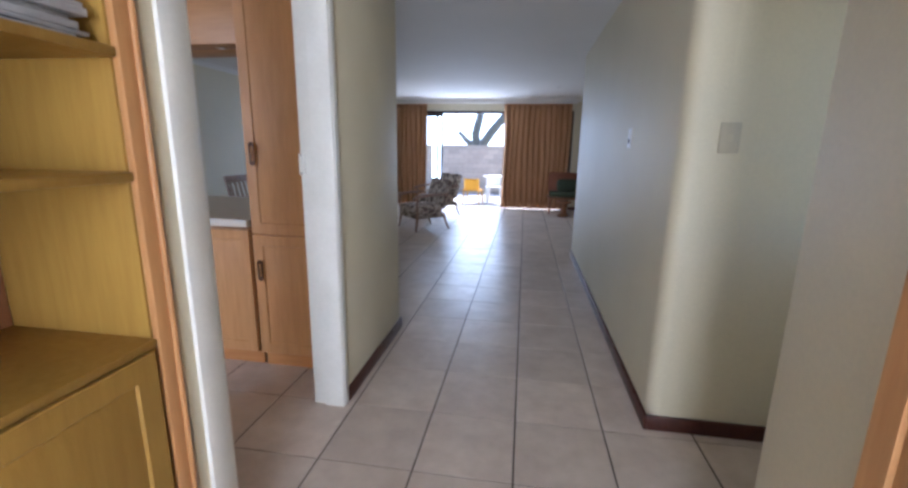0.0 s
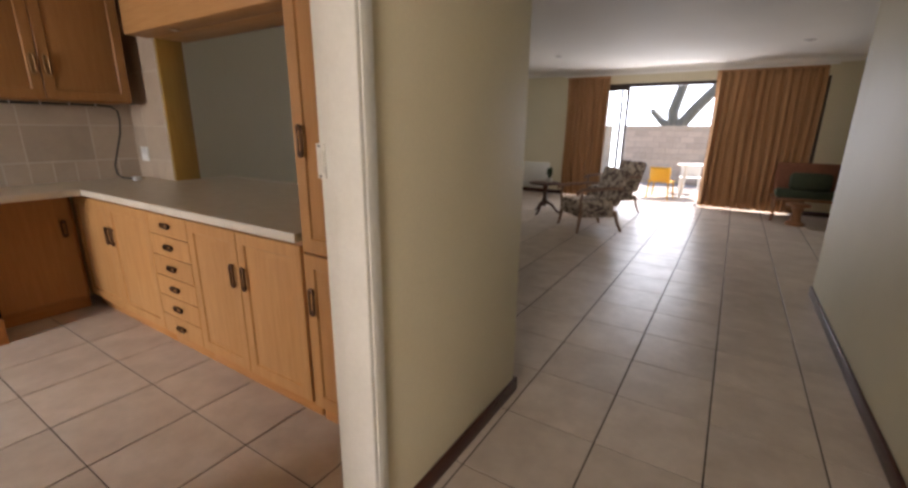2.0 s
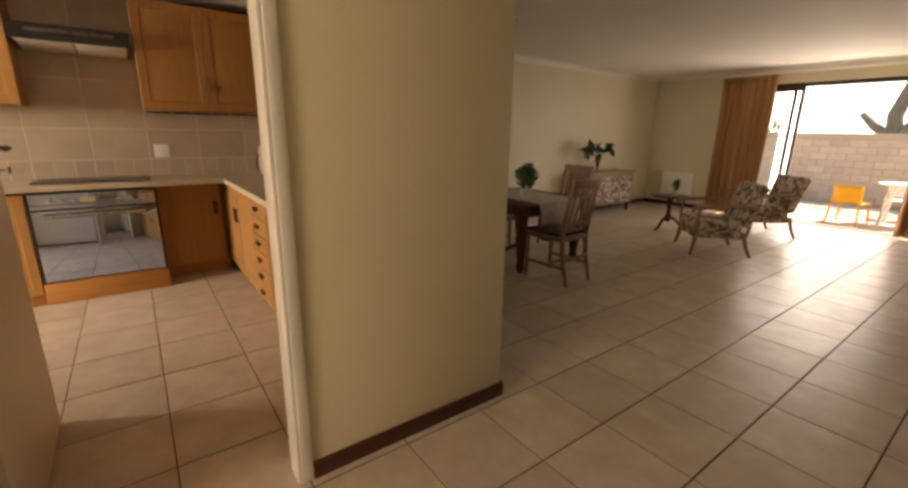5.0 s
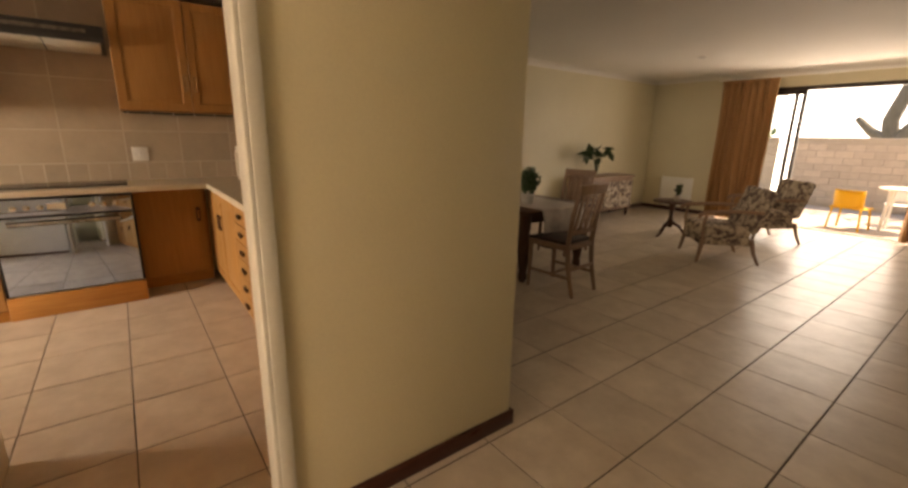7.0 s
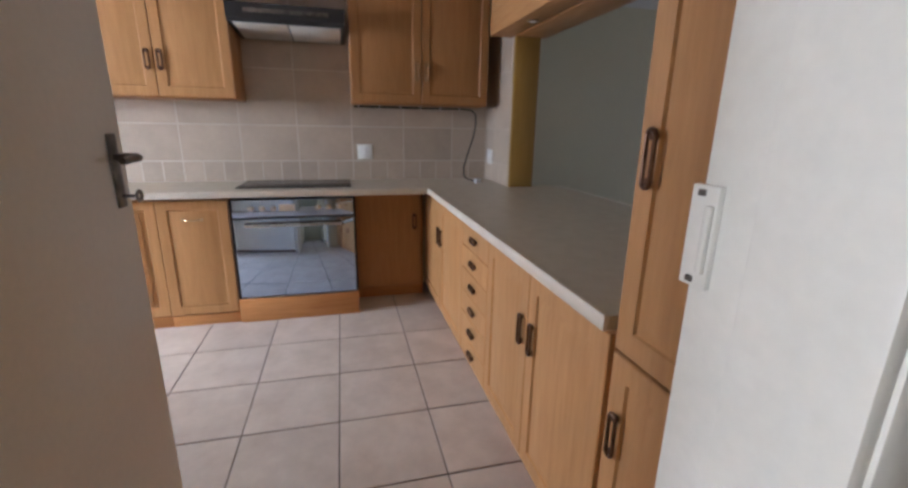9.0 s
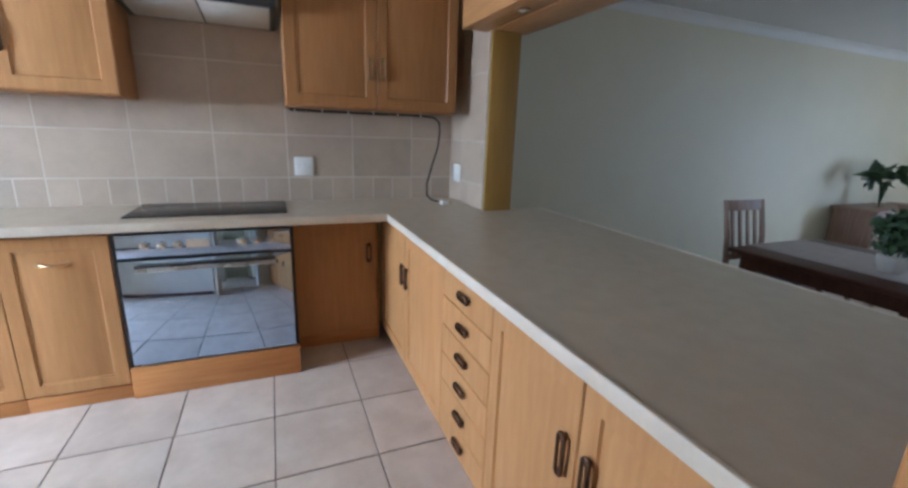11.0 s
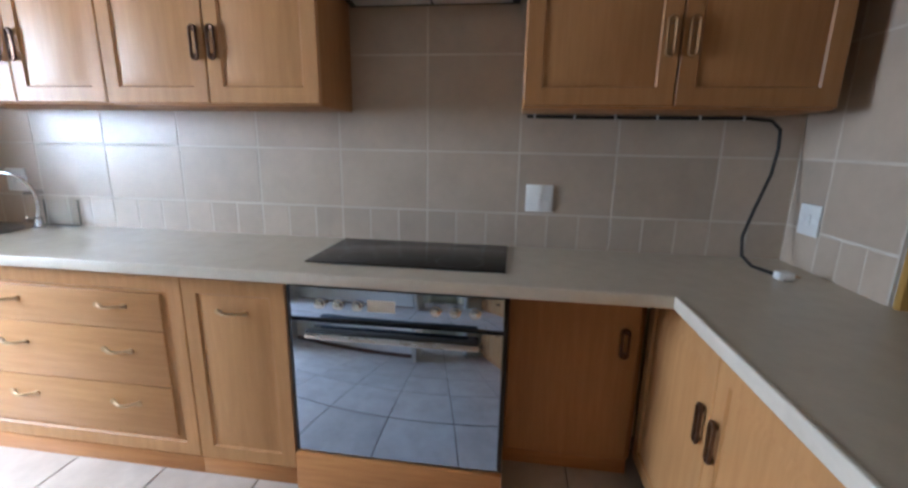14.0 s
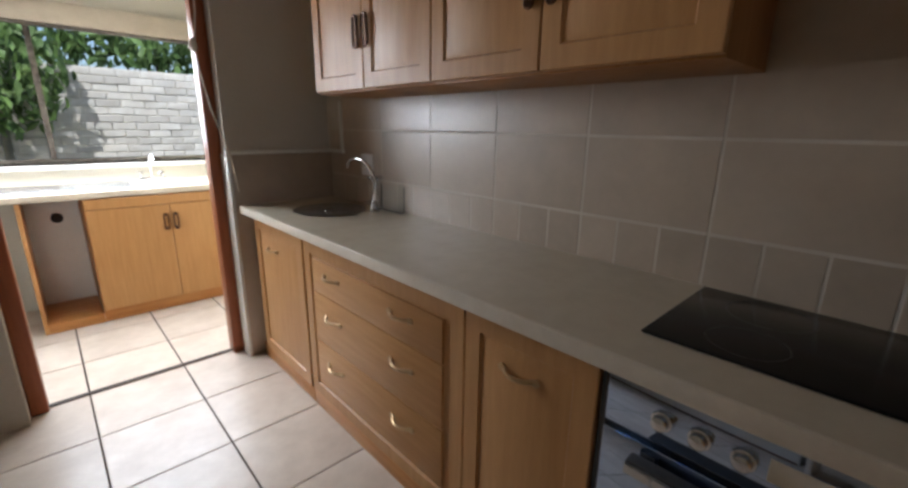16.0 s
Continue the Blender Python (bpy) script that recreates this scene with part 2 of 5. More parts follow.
def tube(bm, pts, r, seg=8, caps=True):
    """A round bar along pts; r is one radius or one for each point."""
    pts = [Vector(p) for p in pts]
    rs = r if isinstance(r, (list, tuple)) else [r] * len(pts)
    rings, side = [], None
    for i, p in enumerate(pts):
        d = (pts[min(i + 1, len(pts) - 1)] - pts[max(i - 1, 0)]).normalized()
        if side is None:
            side = d.orthogonal().normalized()
        side = (side - d * side.dot(d)).normalized()
        up = d.cross(side)
        rings.append([bm.verts.new(p + rs[i] * (math.cos(a) * side + math.sin(a) * up)) for a in [2 * math.pi * k / seg for k in range(seg)]])
    for a, b in zip(rings, rings[1:]):
        for k in range(seg):
            bm.faces.new((a[k], a[(k + 1) % seg], b[(k + 1) % seg], b[k]))
    if caps:
        bm.faces.new(rings[0][::-1])
        bm.faces.new(rings[-1])
    return bm


def lathe(bm, profile, centre=(0, 0, 0), seg=24):
    """A turned body: profile is (radius, height) from bottom to top."""
    rings = []
    for r, z in profile:
        rings.append([bm.verts.new((centre[0] + r * math.cos(2 * math.pi * k / seg), centre[1] + r * math.sin(2 * math.pi * k / seg), centre[2] + z)) for k in range(seg)])
    for a, b in zip(rings, rings[1:]):
        for k in range(seg):
            bm.faces.new((a[k], a[(k + 1) % seg], b[(k + 1) % seg], b[k]))
    bm.faces.new(rings[0][::-1])
    bm.faces.new(rings[-1])
    return bm


def arc(n, f):
    return [f(i / (n - 1)) for i in range(n)]


def mesh_object(name, bm, mat, smooth=True):
    bmesh.ops.recalc_face_normals(bm, faces=bm.faces)
    me = bpy.data.meshes.new(name)
    bm.to_mesh(me)
    bm.free()
    me.materials.append(mat)
    if smooth:
        for p in me.polygons:
            p.use_smooth = True
        me.set_sharp_from_angle(angle=radians(35))
    return new(name, me)


def part(name, bm, mat, parent, label=""):
    ob = mesh_object(name, bm, mat)
    ob.parent = parent
    return tagged(ob, label)


def thing(name, m, label, category, group=""):
    ob = new(name)
    ob.empty_display_size = 0.1
    ob.matrix_basis = m
    return tagged(ob, label, category, group)


def whole(name, bm, mat, m, label, category, group=""):
    ob = mesh_object(name, bm, mat)
    ob.matrix_basis = m
    return tagged(ob, label, category, group)


def structure(name, bm, mat, label, category=""):
    return tagged(mesh_object(name, bm, mat), label, category or name.split("_")[0], kind="structure")


def joined(boxes, bevel=0.0):
    bm = bmesh.new()
    for a, b in boxes:
        box(bm, a, b, bevel)
    return bm


# ---- the large structure ----
H = 2.40                       # ceiling height
XW, XK = -4.27, -1.02          # kitchen west wall, kitchen side of the hall wall
XH, XR = -0.87, 0.645           # hall faces of its two long walls
YN0, YN1 = 2.78, 2.94          # wall with the serving hatch
YS = -1.30                     # kitchen south wall
YF = 10.0                      # living room wall with the sliding door
XE = 2.6                       # living room east wall
D0, D1 = 1.06, 1.93            # kitchen doorway along the hall wall
TOP = 2.05

structure("wall_west", B((XW - 0.2, -3.3, -0.1), (XW, YF + 0.2, H + 0.1)), WALL, "cream painted plaster wall of the dining room and kitchen")
structure("wall_hall_west", joined([((XK, D1 + 0.018, -0.1), (XH, YN1, H)), ((XK, 1.0, TOP + 0.03), (XH, D1 + 0.018, H)), ((XK, 0.93, -0.1), (XH, D0 - 0.03, TOP + 0.03))], 0.006), WALL,
          "cream painted wall between the hall and kitchen")
structure("wall_hatch", joined([((XW, YN0, -0.1), (-3.70, YN1, H)), ((-3.70, YN0, 2.12), (XK, YN1, H)), ((-3.70, YN0, -0.1), (XK, YN1, 0.855)), ((-1.50, YN0, 0.855), (XK, YN1, 2.12))], 0.004), WALL_KITCHEN,
          "painted wall with a wide serving hatch")
bm = bmesh.new()
R = 0.07                       # the plaster corner is well rounded
plan = [(XR + R - R * math.sin(k * math.pi / 16), 2.0 + R - R * math.cos(k * math.pi / 16)) for k in range(9)] + [(XR, 5.58), (XR + 0.16, 5.58), (XR + 0.16, 2.0)]
low, high = [[bm.verts.new((x, y, z)) for x, y in plan] for z in (-0.1, H)]
for k in range(len(plan)):
    j = (k + 1) % len(plan)
    bm.faces.new((low[k], low[j], high[j], high[k]))
bm.faces.new(low[::-1])
bm.faces.new(high)
structure("wall_hall_east", bm, WALL, "cream painted hall wall with a rounded corner")
structure("wall_niche", joined([((XR + 0.1, 2.003, -0.1), (2.3, 2.16, H))]), WALL, "cream painted end wall of the side passage")
structure("wall_entrance_east", B((XR, -2.6, -0.1), (XR + 0.16, 1.11, H), 0.012), WALL, "cream painted wall beside the entrance")
structure("wall_passage_east", B((2.3, 1.1, -0.1), (2.4, 2.2, H)), WALL, "cream painted end wall of the side passage")
# the window opening is an addition that goes with the passage fill lamp
structure("wall_passage_south", joined([((XR + 0.16, 0.98, -0.1), (1.2, 1.1, H)), ((2.0, 0.98, -0.1), (2.4, 1.1, H)), ((1.2, 0.98, -0.1), (2.0, 1.1, 1.0)), ((1.2, 0.98, 2.0), (2.0, 1.1, H))]), WALL, "cream painted passage wall with an added opening for the fill lamp")
structure("wall_entrance_south", joined([((-1.5, -2.8, -0.1), (-0.4, -2.6, H)), ((1.0, -2.8, -0.1), (1.2, -2.6, H)), ((-0.4, -2.8, -0.1), (1.0, -2.6, 0.6)), ((-0.4, -2.8, 2.2), (1.0, -2.6, H))]), WALL,
          "cream painted wall with the entrance window")
structure("wall_shelf_back", B((-1.42, -2.6, -0.1), (-1.32, 1.0, H)), WALL, "cream painted wall behind the built-in shelves")
structure("wall_kitchen_east", joined([((-1.42, 0.93, -0.1), (XK - 0.001, 1.0, H)), ((-1.56, YS - 0.15, -0.1), (-1.421, 1.0, H))]), WALL_KITCHEN, "painted kitchen wall behind the door")
structure("wall_kitchen_south", joined([((XW, YS - 0.15, -0.1), (-3.66, YS, H)), ((-2.70, YS - 0.15, -0.1), (-1.42, YS, H)), ((-3.66, YS - 0.15, TOP), (-2.70, YS, H))]), WALL_KITCHEN,
          "painted kitchen wall with the scullery doorway")
structure("wall_scullery_south", joined([((XW, -3.2, -0.1), (-4.2, -3.0, H)), ((-1.9, -3.2, -0.1), (-1.42, -3.0, H)), ((-4.2, -3.2, -0.1), (-1.9, -3.0, 1.04)), ((-4.2, -3.2, 2.13), (-1.9, -3.0, H))]), WALL_KITCHEN,
          "painted scullery wall with a wide window")
structure("wall_scullery_east", B((-1.42, -3.2, -0.1), (-1.3, YS - 0.15, H)), WALL_KITCHEN, "painted scullery wall")
structure("wall_living_north", joined([((XW, YF, -0.1), (-3.0, YF + 0.2, H)), ((1.0, YF, -0.1), (XE + 0.2, YF + 0.2, H)), ((-3.0, YF, 2.15), (1.0, YF + 0.2, H))]), WALL, "cream painted living room wall with sliding doors")
structure("wall_living_east", B((XE, 5.4, -0.1), (XE + 0.2, YF, H)), WALL, "cream painted living room wall")
structure("wall_living_south", B((XR + 0.16, 5.4, -0.1), (XE, 5.56, H)), WALL, "cream painted living room wall")
structure("ceiling", joined([((XW - 0.2, -3.3, H), (XE + 0.3, YF + 0.25, H + 0.12))]), CEIL, "off-white painted flat ceiling")
# unseen roof, its eave deepened to keep sun off the living room floor
structure("roof", B((XW - 0.4, -3.6, H + 0.13), (XE + 0.5, YF + 1.25, H + 0.3)), ROOF, "unseen roof slab, its eave deepened to block the sun", "roof")
structure("floor", B((XW - 0.2, -3.2, -0.12), (XE + 0.2, YF + 0.2, -0.004)), GROUT, "beige ceramic tiled floor with dark joints")


def moulding(name, a, b, out, size, z, label, mat):
    """A coved strip from a to b along a wall; out is the way into the room."""
    bm = bmesh.new()
    prof = [(0, 0), (0, -size)] + [(size * (1 - math.cos(k * math.pi / 8)) * 0.9 + 0.006, -size + size * math.sin(k * math.pi / 8) * 0.9) for k in range(5)] + [(size, 0)]
    ends = []
    for p in (a, b):
        ends.append([bm.verts.new((p[0] + out[0] * d, p[1] + out[1] * d, z + h)) for d, h in prof])
    for k in range(len(prof)):
        j = (k + 1) % len(prof)
        bm.faces.new((ends[0][k], ends[0][j], ends[1][j], ends[1][k]))
    bm.faces.new(ends[0])
    bm.faces.new(ends[1][::-1])
    structure(name, bm, mat, label, "cornice")


moulding("cornice_1", (XW, YN1), (XW, YF), (1, 0), 0.07, H, "white coved cornice along the dining room wall", CEIL)
moulding("cornice_2", (XW, YF), (XE, YF), (0, -1), 0.07, H, "white coved cornice above the sliding door", CEIL)
moulding("cornice_3", (XW, YN1), (XH, YN1), (0, 1), 0.07, H, "white coved cornice above the hatch", CEIL)


def skirting(name, a, b, out):
    h, d = 0.075, 0.016
    bm = bmesh.new()
    lo = (min(a[0], b[0]), min(a[1], b[1]))
    hi = (max(a[0], b[0]), max(a[1], b[1]))
    p = [lo[0], lo[1], 0.0]
    q = [hi[0], hi[1], h]
    for i in (0, 1):
        if out[i] > 0:
            q[i] += d
        if out[i] < 0:
            p[i] -= d
    box(bm, p, q, 0.004)
    structure(name, bm, SKIRT, "dark brown varnished wooden skirting board", "baseboard")


skirting("baseboard_1", (XH, D1 + 0.024), (XH, YN1 + 0.016), (1, 0))
skirting("baseboard_2", (XR, 2.0 - 0.016), (XR, 5.58), (-1, 0))
skirting("baseboard_3", (XR, 2.0), (2.3, 2.0), (0, -1))
skirting("baseboard_4", (XW, YN1), (XW, YF), (1, 0))
skirting("baseboard_5", (XW, YF), (-3.0, YF), (0, -1))
skirting("baseboard_6", (1.0, YF), (XE, YF), (0, -1))
skirting("baseboard_7", (XW + 0.016, YN1), (XH, YN1), (0, 1))
skirting("baseboard_9", (-1.42 - 0.14, YS), (-1.42 - 0.14, 0.99), (-1, 0))
skirting("baseboard_8", (XE, 5.56), (XE, YF), (-1, 0))


# ---- kitchen doorway: white steel frame with rebates, open door ----
frame_1 = thing("door_frame", pose(XH, D1, 0), "white gloss painted steel door frame with paint chips", "door frame")
fx0, fx1 = XK - XH - 0.012, 0.012


def jamb(name, y0, y1, reveal):
    """One upright of the frame from y0 to y1; reveal is the way into the opening, where a stop runs down it."""
    bm = bmesh.new()
    box(bm, (fx0, y0, 0), (fx1, y1, TOP), 0.004)
    yy = y1 if reveal > 0 else y0
    box(bm, (fx0 + 0.066, yy - reveal * 0.004, 0), (fx1 - 0.004, yy + reveal * 0.014, TOP - 0.002), 0.005)
    return part(name, bm, WHITE, frame_1)


j1 = jamb("jamb", -0.022, 0.022, -1)
j2 = jamb("jamb", D0 - D1 - 0.09, D0 - D1 - 0.0, 1)
part("head", B((fx0, D0 - D1 - 0.09, TOP), (fx1, 0.022, TOP + 0.05), 0.004), WHITE, frame_1)
strike = part("strike_plate", B((fx0 - 0.005, -0.029, 1.19), (fx0 + 0.026, -0.021, 1.285), 0.002), WHITE, j1, "white painted strike plate with dark screws")
for z in (1.197, 1.278):
    part("screw", B((fx0 + 0.004, -0.031, z - 0.003), (fx0 + 0.012, -0.028, z + 0.003), 0.001), DARKMETAL, strike)
part("strike_lip", B((fx0 + 0.016, -0.034, 1.205), (fx0 + 0.024, -0.028, 1.268), 0.002), WHITE, strike)

door_1 = tagged(new("door_1"), "open cream painted flush door with an old metal handle", "door", kind="structure")
door_1.matrix_basis = pose(XK - 0.015, D0 + 0.012, 0, 0, 0, 0.5)
part("leaf", B((-0.83, 0.0, 0.008), (0.0, 0.042, TOP - 0.006), 0.003), DOORPAINT, door_1)


def lever(parent, y, s):
    plate = part("handle_plate", B((-0.793, y, 1.145), (-0.759, y + s * 0.006, 1.305), 0.002), DARKMETAL, parent, "tarnished metal lock plate")
    bm = bmesh.new()
    tube(bm, [(-0.776, y, 1.255), (-0.776, y + s * 0.045, 1.255), (-0.765, y + s * 0.052, 1.255), (-0.695, y + s * 0.05, 1.252)], [0.009, 0.009, 0.009, 0.007], 10)
    part("door_handle", bm, DARKMETAL, plate, "worn lever handle")
    bm = bmesh.new()
    tube(bm, [(-0.776, y, 1.17), (-0.776, y + s * 0.028, 1.17)], 0.004, 8)
    tube(bm, arc(13, lambda u: (-0.776 + 0.012 * math.sin(2 * math.pi * u), y + s * 0.038, 1.17 + 0.012 * math.cos(2 * math.pi * u))), 0.0035, 6)
    part("key", bm, DARKMETAL, plate, "small dark key in the lock")


lever(door_1, 0.042, 1)
lever(door_1, 0.0, -1)
part("edge_lock", B((-0.832, 0.012, 1.06), (-0.829, 0.032, 1.26), 0.001), BRASS, door_1)


# ---- kitchen: cabinets ----
def panel_door(w, h, t=0.02, raised=True, bm=None, x0=0.0, z0=0.0):
    """A cabinet front: back at y = 0, face towards -y; a routed frame round a raised field."""
    bm = bm or bmesh.new()
    steps = [(0.0, 0.0), (0.0, t - 0.003), (0.003, t)]
    if raised:
        e = min(0.058, w * 0.2, h * 0.2)
        steps += [(e, t), (e + 0.005, t - 0.007), (e + 0.011, t - 0.007), (e + 0.034, t - 0.001)]
    loops = []
    for i, d in steps:
        loops.append([bm.verts.new((x0 + x, -d, z0 + z)) for x, z in ((i, i), (w - i, i), (w - i, h - i), (i, h - i))])
    for a, b in zip(loops, loops[1:]):
        for k in range(4):
            bm.faces.new((a[k], a[(k + 1) % 4], b[(k + 1) % 4], b[k]))
    bm.faces.new(loops[-1])
    bm.faces.new(loops[0][::-1])
    return bm


def ring_handle(x, z, y, tall=True, size=0.115):
    """A flat oval plate ring with a raised grip inside."""
    bm = bmesh.new()
    r, h = 0.0125, size / 2 - 0.0125

    def around(u):
        a = 2 * math.pi * u
        px, pz = r * math.cos(a), r * math.sin(a) + (h if math.sin(a) >= 0 else -h)
        return (x + px, y - 0.012, z + pz) if tall else (x + pz, y - 0.012, z + px)
    tube(bm, arc(25, around) + [around(0.0)], 0.0054, 8, caps=False)
    for s in (-1, 1):
        c = (x, y, z + s * h) if tall else (x + s * h, y, z)
        tube(bm, [c, (c[0], y - 0.012, c[2])], 0.008, 8)
    return bm


def bow_handle(x, z, y, size=0.11):
    bm = bmesh.new()
    tube(bm, arc(11, lambda u: (x + (u - 0.5) * size, y - 0.004 - 0.024 * math.sin(math.pi * min(1, max(0, u * 1.3 - 0.15))) ** 0.6, z)), [0.0075, 0.007, 0.006, 0.006, 0.006, 0.0065, 0.006, 0.006, 0.006, 0.007, 0.0075], 8)
    for s in (-1, 1):
        tube(bm, [(x + s * size / 2, y, z), (x + s * size / 2, y - 0.006, z)], 0.011, 10)
    return bm


def cabinet(m, w, d, h, z0, fronts, label, group, name="base_cabinet", mat=OAK, plinth=None, metal=None):
    """A unit with its body behind y = 0 and its fronts towards -y. fronts: (x, z, w, h, raised, handle kind, hx, hz, front name)."""
    c = thing(name, m, label, "cabinet", group)
    part("body", B((0.001, 0.002, z0), (w - 0.001, d, h), 0.002), OAK_SIDE, c)
    if plinth:
        part("plinth", B((0, plinth, 0), (w, plinth + 0.02, z0), 0.002), PINE, c, "reddish wooden plinth")
    for x, z, fw, fh, raised, kind, hx, hz, nm in fronts:
        f = part(nm, panel_door(fw - 0.004, fh - 0.004, 0.02, raised, None, x + 0.002, z + 0.002), mat, c)
        for q in hx if isinstance(hx, tuple) else (hx,):
            if kind == "ring":
                part("handle", ring_handle(q, hz, -0.02), metal or BRONZE, f, "aged brass oval handle" if metal else "dark bronze oval handle")
            elif kind == "flat":
                part("handle", ring_handle(q, hz, -0.02, False, 0.085), BRONZE, f, "dark bronze oval handle")
            elif kind == "bow":
                part("handle", bow_handle(q, hz, -0.02), BRASS, f, "aged brass bow handle")
    return c


YH = 2.22                      # face plane of the units under the hatch
G1 = "oak kitchen units under the hatch"
cabinet(pose(-4.0, YH, 0), 1.12, 0.52, 0.855, 0.09, [(0, 0.1, 0.56, 0.75, True, "ring", 0.52, 0.62, "door"), (0.56, 0.1, 0.56, 0.75, True, "ring", 0.60, 0.62, "door")],
        "honey oak corner base cabinet with two panelled doors", G1, plinth=0.03)
fr = [(0, 0.1 + k * 0.125, 0.43, 0.125, False, "flat", 0.215, 0.165 + k * 0.125, "drawer") for k in range(6)]
cabinet(pose(-2.88, YH, 0), 0.43, 0.52, 0.855, 0.09, fr, "honey oak drawer unit with six narrow drawers", G1, "drawer_unit", plinth=0.03)
cabinet(pose(-2.45, YH, 0), 0.915, 0.52, 0.855, 0.09, [(0, 0.1, 0.445, 0.75, True, "ring", 0.40, 0.62, "door"), (0.445, 0.1, 0.47, 0.75, True, "ring", 0.49, 0.62, "door")],
        "honey oak base cabinet with two panelled doors", G1, plinth=0.03)
cabinet(pose(-1.512, YH - 0.005, 0), 0.49, 0.57, 2.33, 0.09, [(0, 0.1, 0.49, 0.725, True, "ring", 0.045, 0.62, "door"), (0, 0.83, 0.49, 1.5, True, "ring", 0.05, 1.275, "door")],
        "tall honey oak pantry cupboard beside the doorway", "", "pantry_cupboard", plinth=0.03)

XO = -3.75                     # face plane of the units along the oven wall
G2 = "oak kitchen units along the oven wall"


def west(y, x=XO):
    return pose(x, y, 0, 0, 0, 90)


cabinet(west(1.665, -3.98), 0.52, 0.28, 0.855, 0.10, [(0, 0.1, 0.50, 0.75, False, "ring", 0.445, 0.62, "door")], "set-back orange veneer corner cupboard door", G2, "corner_cupboard", OAK_SIDE, plinth=0.03)
cabinet(west(0.445), 0.415, 0.5, 0.855, 0.075, [(0, 0.08, 0.415, 0.775, True, "bow", 0.2, 0.73, "door")], "narrow honey oak base cabinet with one panelled door", G2, plinth=-0.012)
big = cabinet(west(-0.60), 1.045, 0.5, 0.855, 0.075, [], "wide honey oak drawer unit with three deep drawers", G2, "drawer_unit", plinth=-0.012)
part("face_frame", panel_door(1.041, 0.771, 0.018, True, None, 0.002, 0.082), OAK, big)
for k, (z, h) in enumerate(((0.17, 0.215), (0.39, 0.235), (0.63, 0.15))):
    dr = part("drawer", B((0.09, -0.0235, z), (0.955, -0.008, z + h), 0.003), OAK_X, big)
    for hx in (0.26, 0.74):
        part("handle", bow_handle(hx, z + h * 0.62, -0.0235, 0.12), BRASS, dr, "aged brass bow handle")
cabinet(west(-1.26), 0.655, 0.5, 0.855, 0.075, [(0.06, 0.08, 0.59, 0.775, True, "bow", 0.3, 0.715, "door")], "honey oak sink base cabinet with one panelled door", G2, plinth=-0.012)

# wall units: face plane x = -3.95
G3 = "oak wall cabinets"


def wall_unit(y, w, label, n=2, metal=None, mat=OAK):
    fr = [(k * w / n, 1.485, w / n, 0.84, True, "ring", k * w / n + (w / n - 0.035 if k % 2 == 0 else 0.035), 1.70, "door") for k in range(n)]
    c = cabinet(west(y, -3.95), w, 0.315, 2.33, 1.48, fr, label, G3, "wall_cabinet", mat, metal=metal)
    return c


wall_unit(-0.77, 0.83, "honey oak wall cabinet with two panelled doors")
wall_unit(0.06, 0.88, "honey oak wall cabinet with two panelled doors beside the hood")
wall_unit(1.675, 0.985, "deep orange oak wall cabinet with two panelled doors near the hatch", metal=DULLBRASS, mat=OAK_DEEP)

# ---- kitchen: worktop ----
bm = bmesh.new()
outline = [(XW, -1.25), (XO + 0.055, -1.25), (XO + 0.055, 2.176), (-1.516, 2.176), (-1.516, 3.18), (-3.698, 3.18), (-3.698, YN0 - 0.001), (XW, YN0 - 0.001)]
lower, upper = [[bm.verts.new((x, y, z)) for x, y in outline] for z in (0.872, 0.91)]
bm.faces.new(lower[::-1])
bm.faces.new(upper)
for k in range(8):
    bm.faces.new((lower[k], lower[(k + 1) % 8], upper[(k + 1) % 8], upper[k]))
top = whole("worktop", bm, COUNTER, pose(0, 0, 0), "grey-beige laminate L-shaped worktop with pale edge", "worktop")
part("front_edge", B((XO + 0.055, -1.25, 0.871), (XO + 0.068, 2.163, 0.912), 0.003), EDGE, top, "pale worktop edging strip")
part("front_edge", B((XO + 0.055, 2.163, 0.871), (-1.516, 2.176, 0.912), 0.003), EDGE, top, "pale worktop edging strip")
part("back_edge", B((-3.70, 3.18, 0.871), (-1.5, 3.193, 0.912), 0.003), EDGE, top, "pale worktop edging strip")
part("end_edge", B((XW, -1.262, 0.871), (XO + 0.068, -1.25, 0.912), 0.003), EDGE, top, "pale worktop edging strip")

# ---- serving hatch lining ----
hatch = thing("hatch_surround", pose(-3.7, YN0, 0.9), "varnished wooden lining and pelmet of the serving hatch", "hatch surround")
part("post", B((-0.005, -0.012, 0), (0.02, 0.17, 1.03), 0.003), OCHREWOOD, hatch, "ochre varnished post")
part("pelmet", B((-0.06, -0.17, 1.03), (2.16, -0.012, 1.44), 0.004), OAK_X, hatch, "honey oak pelmet box")
part("soffit", B((-0.004, -0.01, 1.028), (2.16, 0.21, 1.05), 0.003), OAK_X, hatch)
for x in (0.45, 1.75):
    dl = part("downlight", lathe(bmesh.new(), [(0.038, -0.006), (0.036, 0.0), (0.02, 0.0)], (x, -0.085, 1.028), 20), BRASS, hatch, "small brass downlight ring")
    part("bulb", lathe(bmesh.new(), [(0.004, -0.012), (0.019, -0.006), (0.019, 0.0)], (x, -0.085, 1.027), 16), PLASTIC, dl)

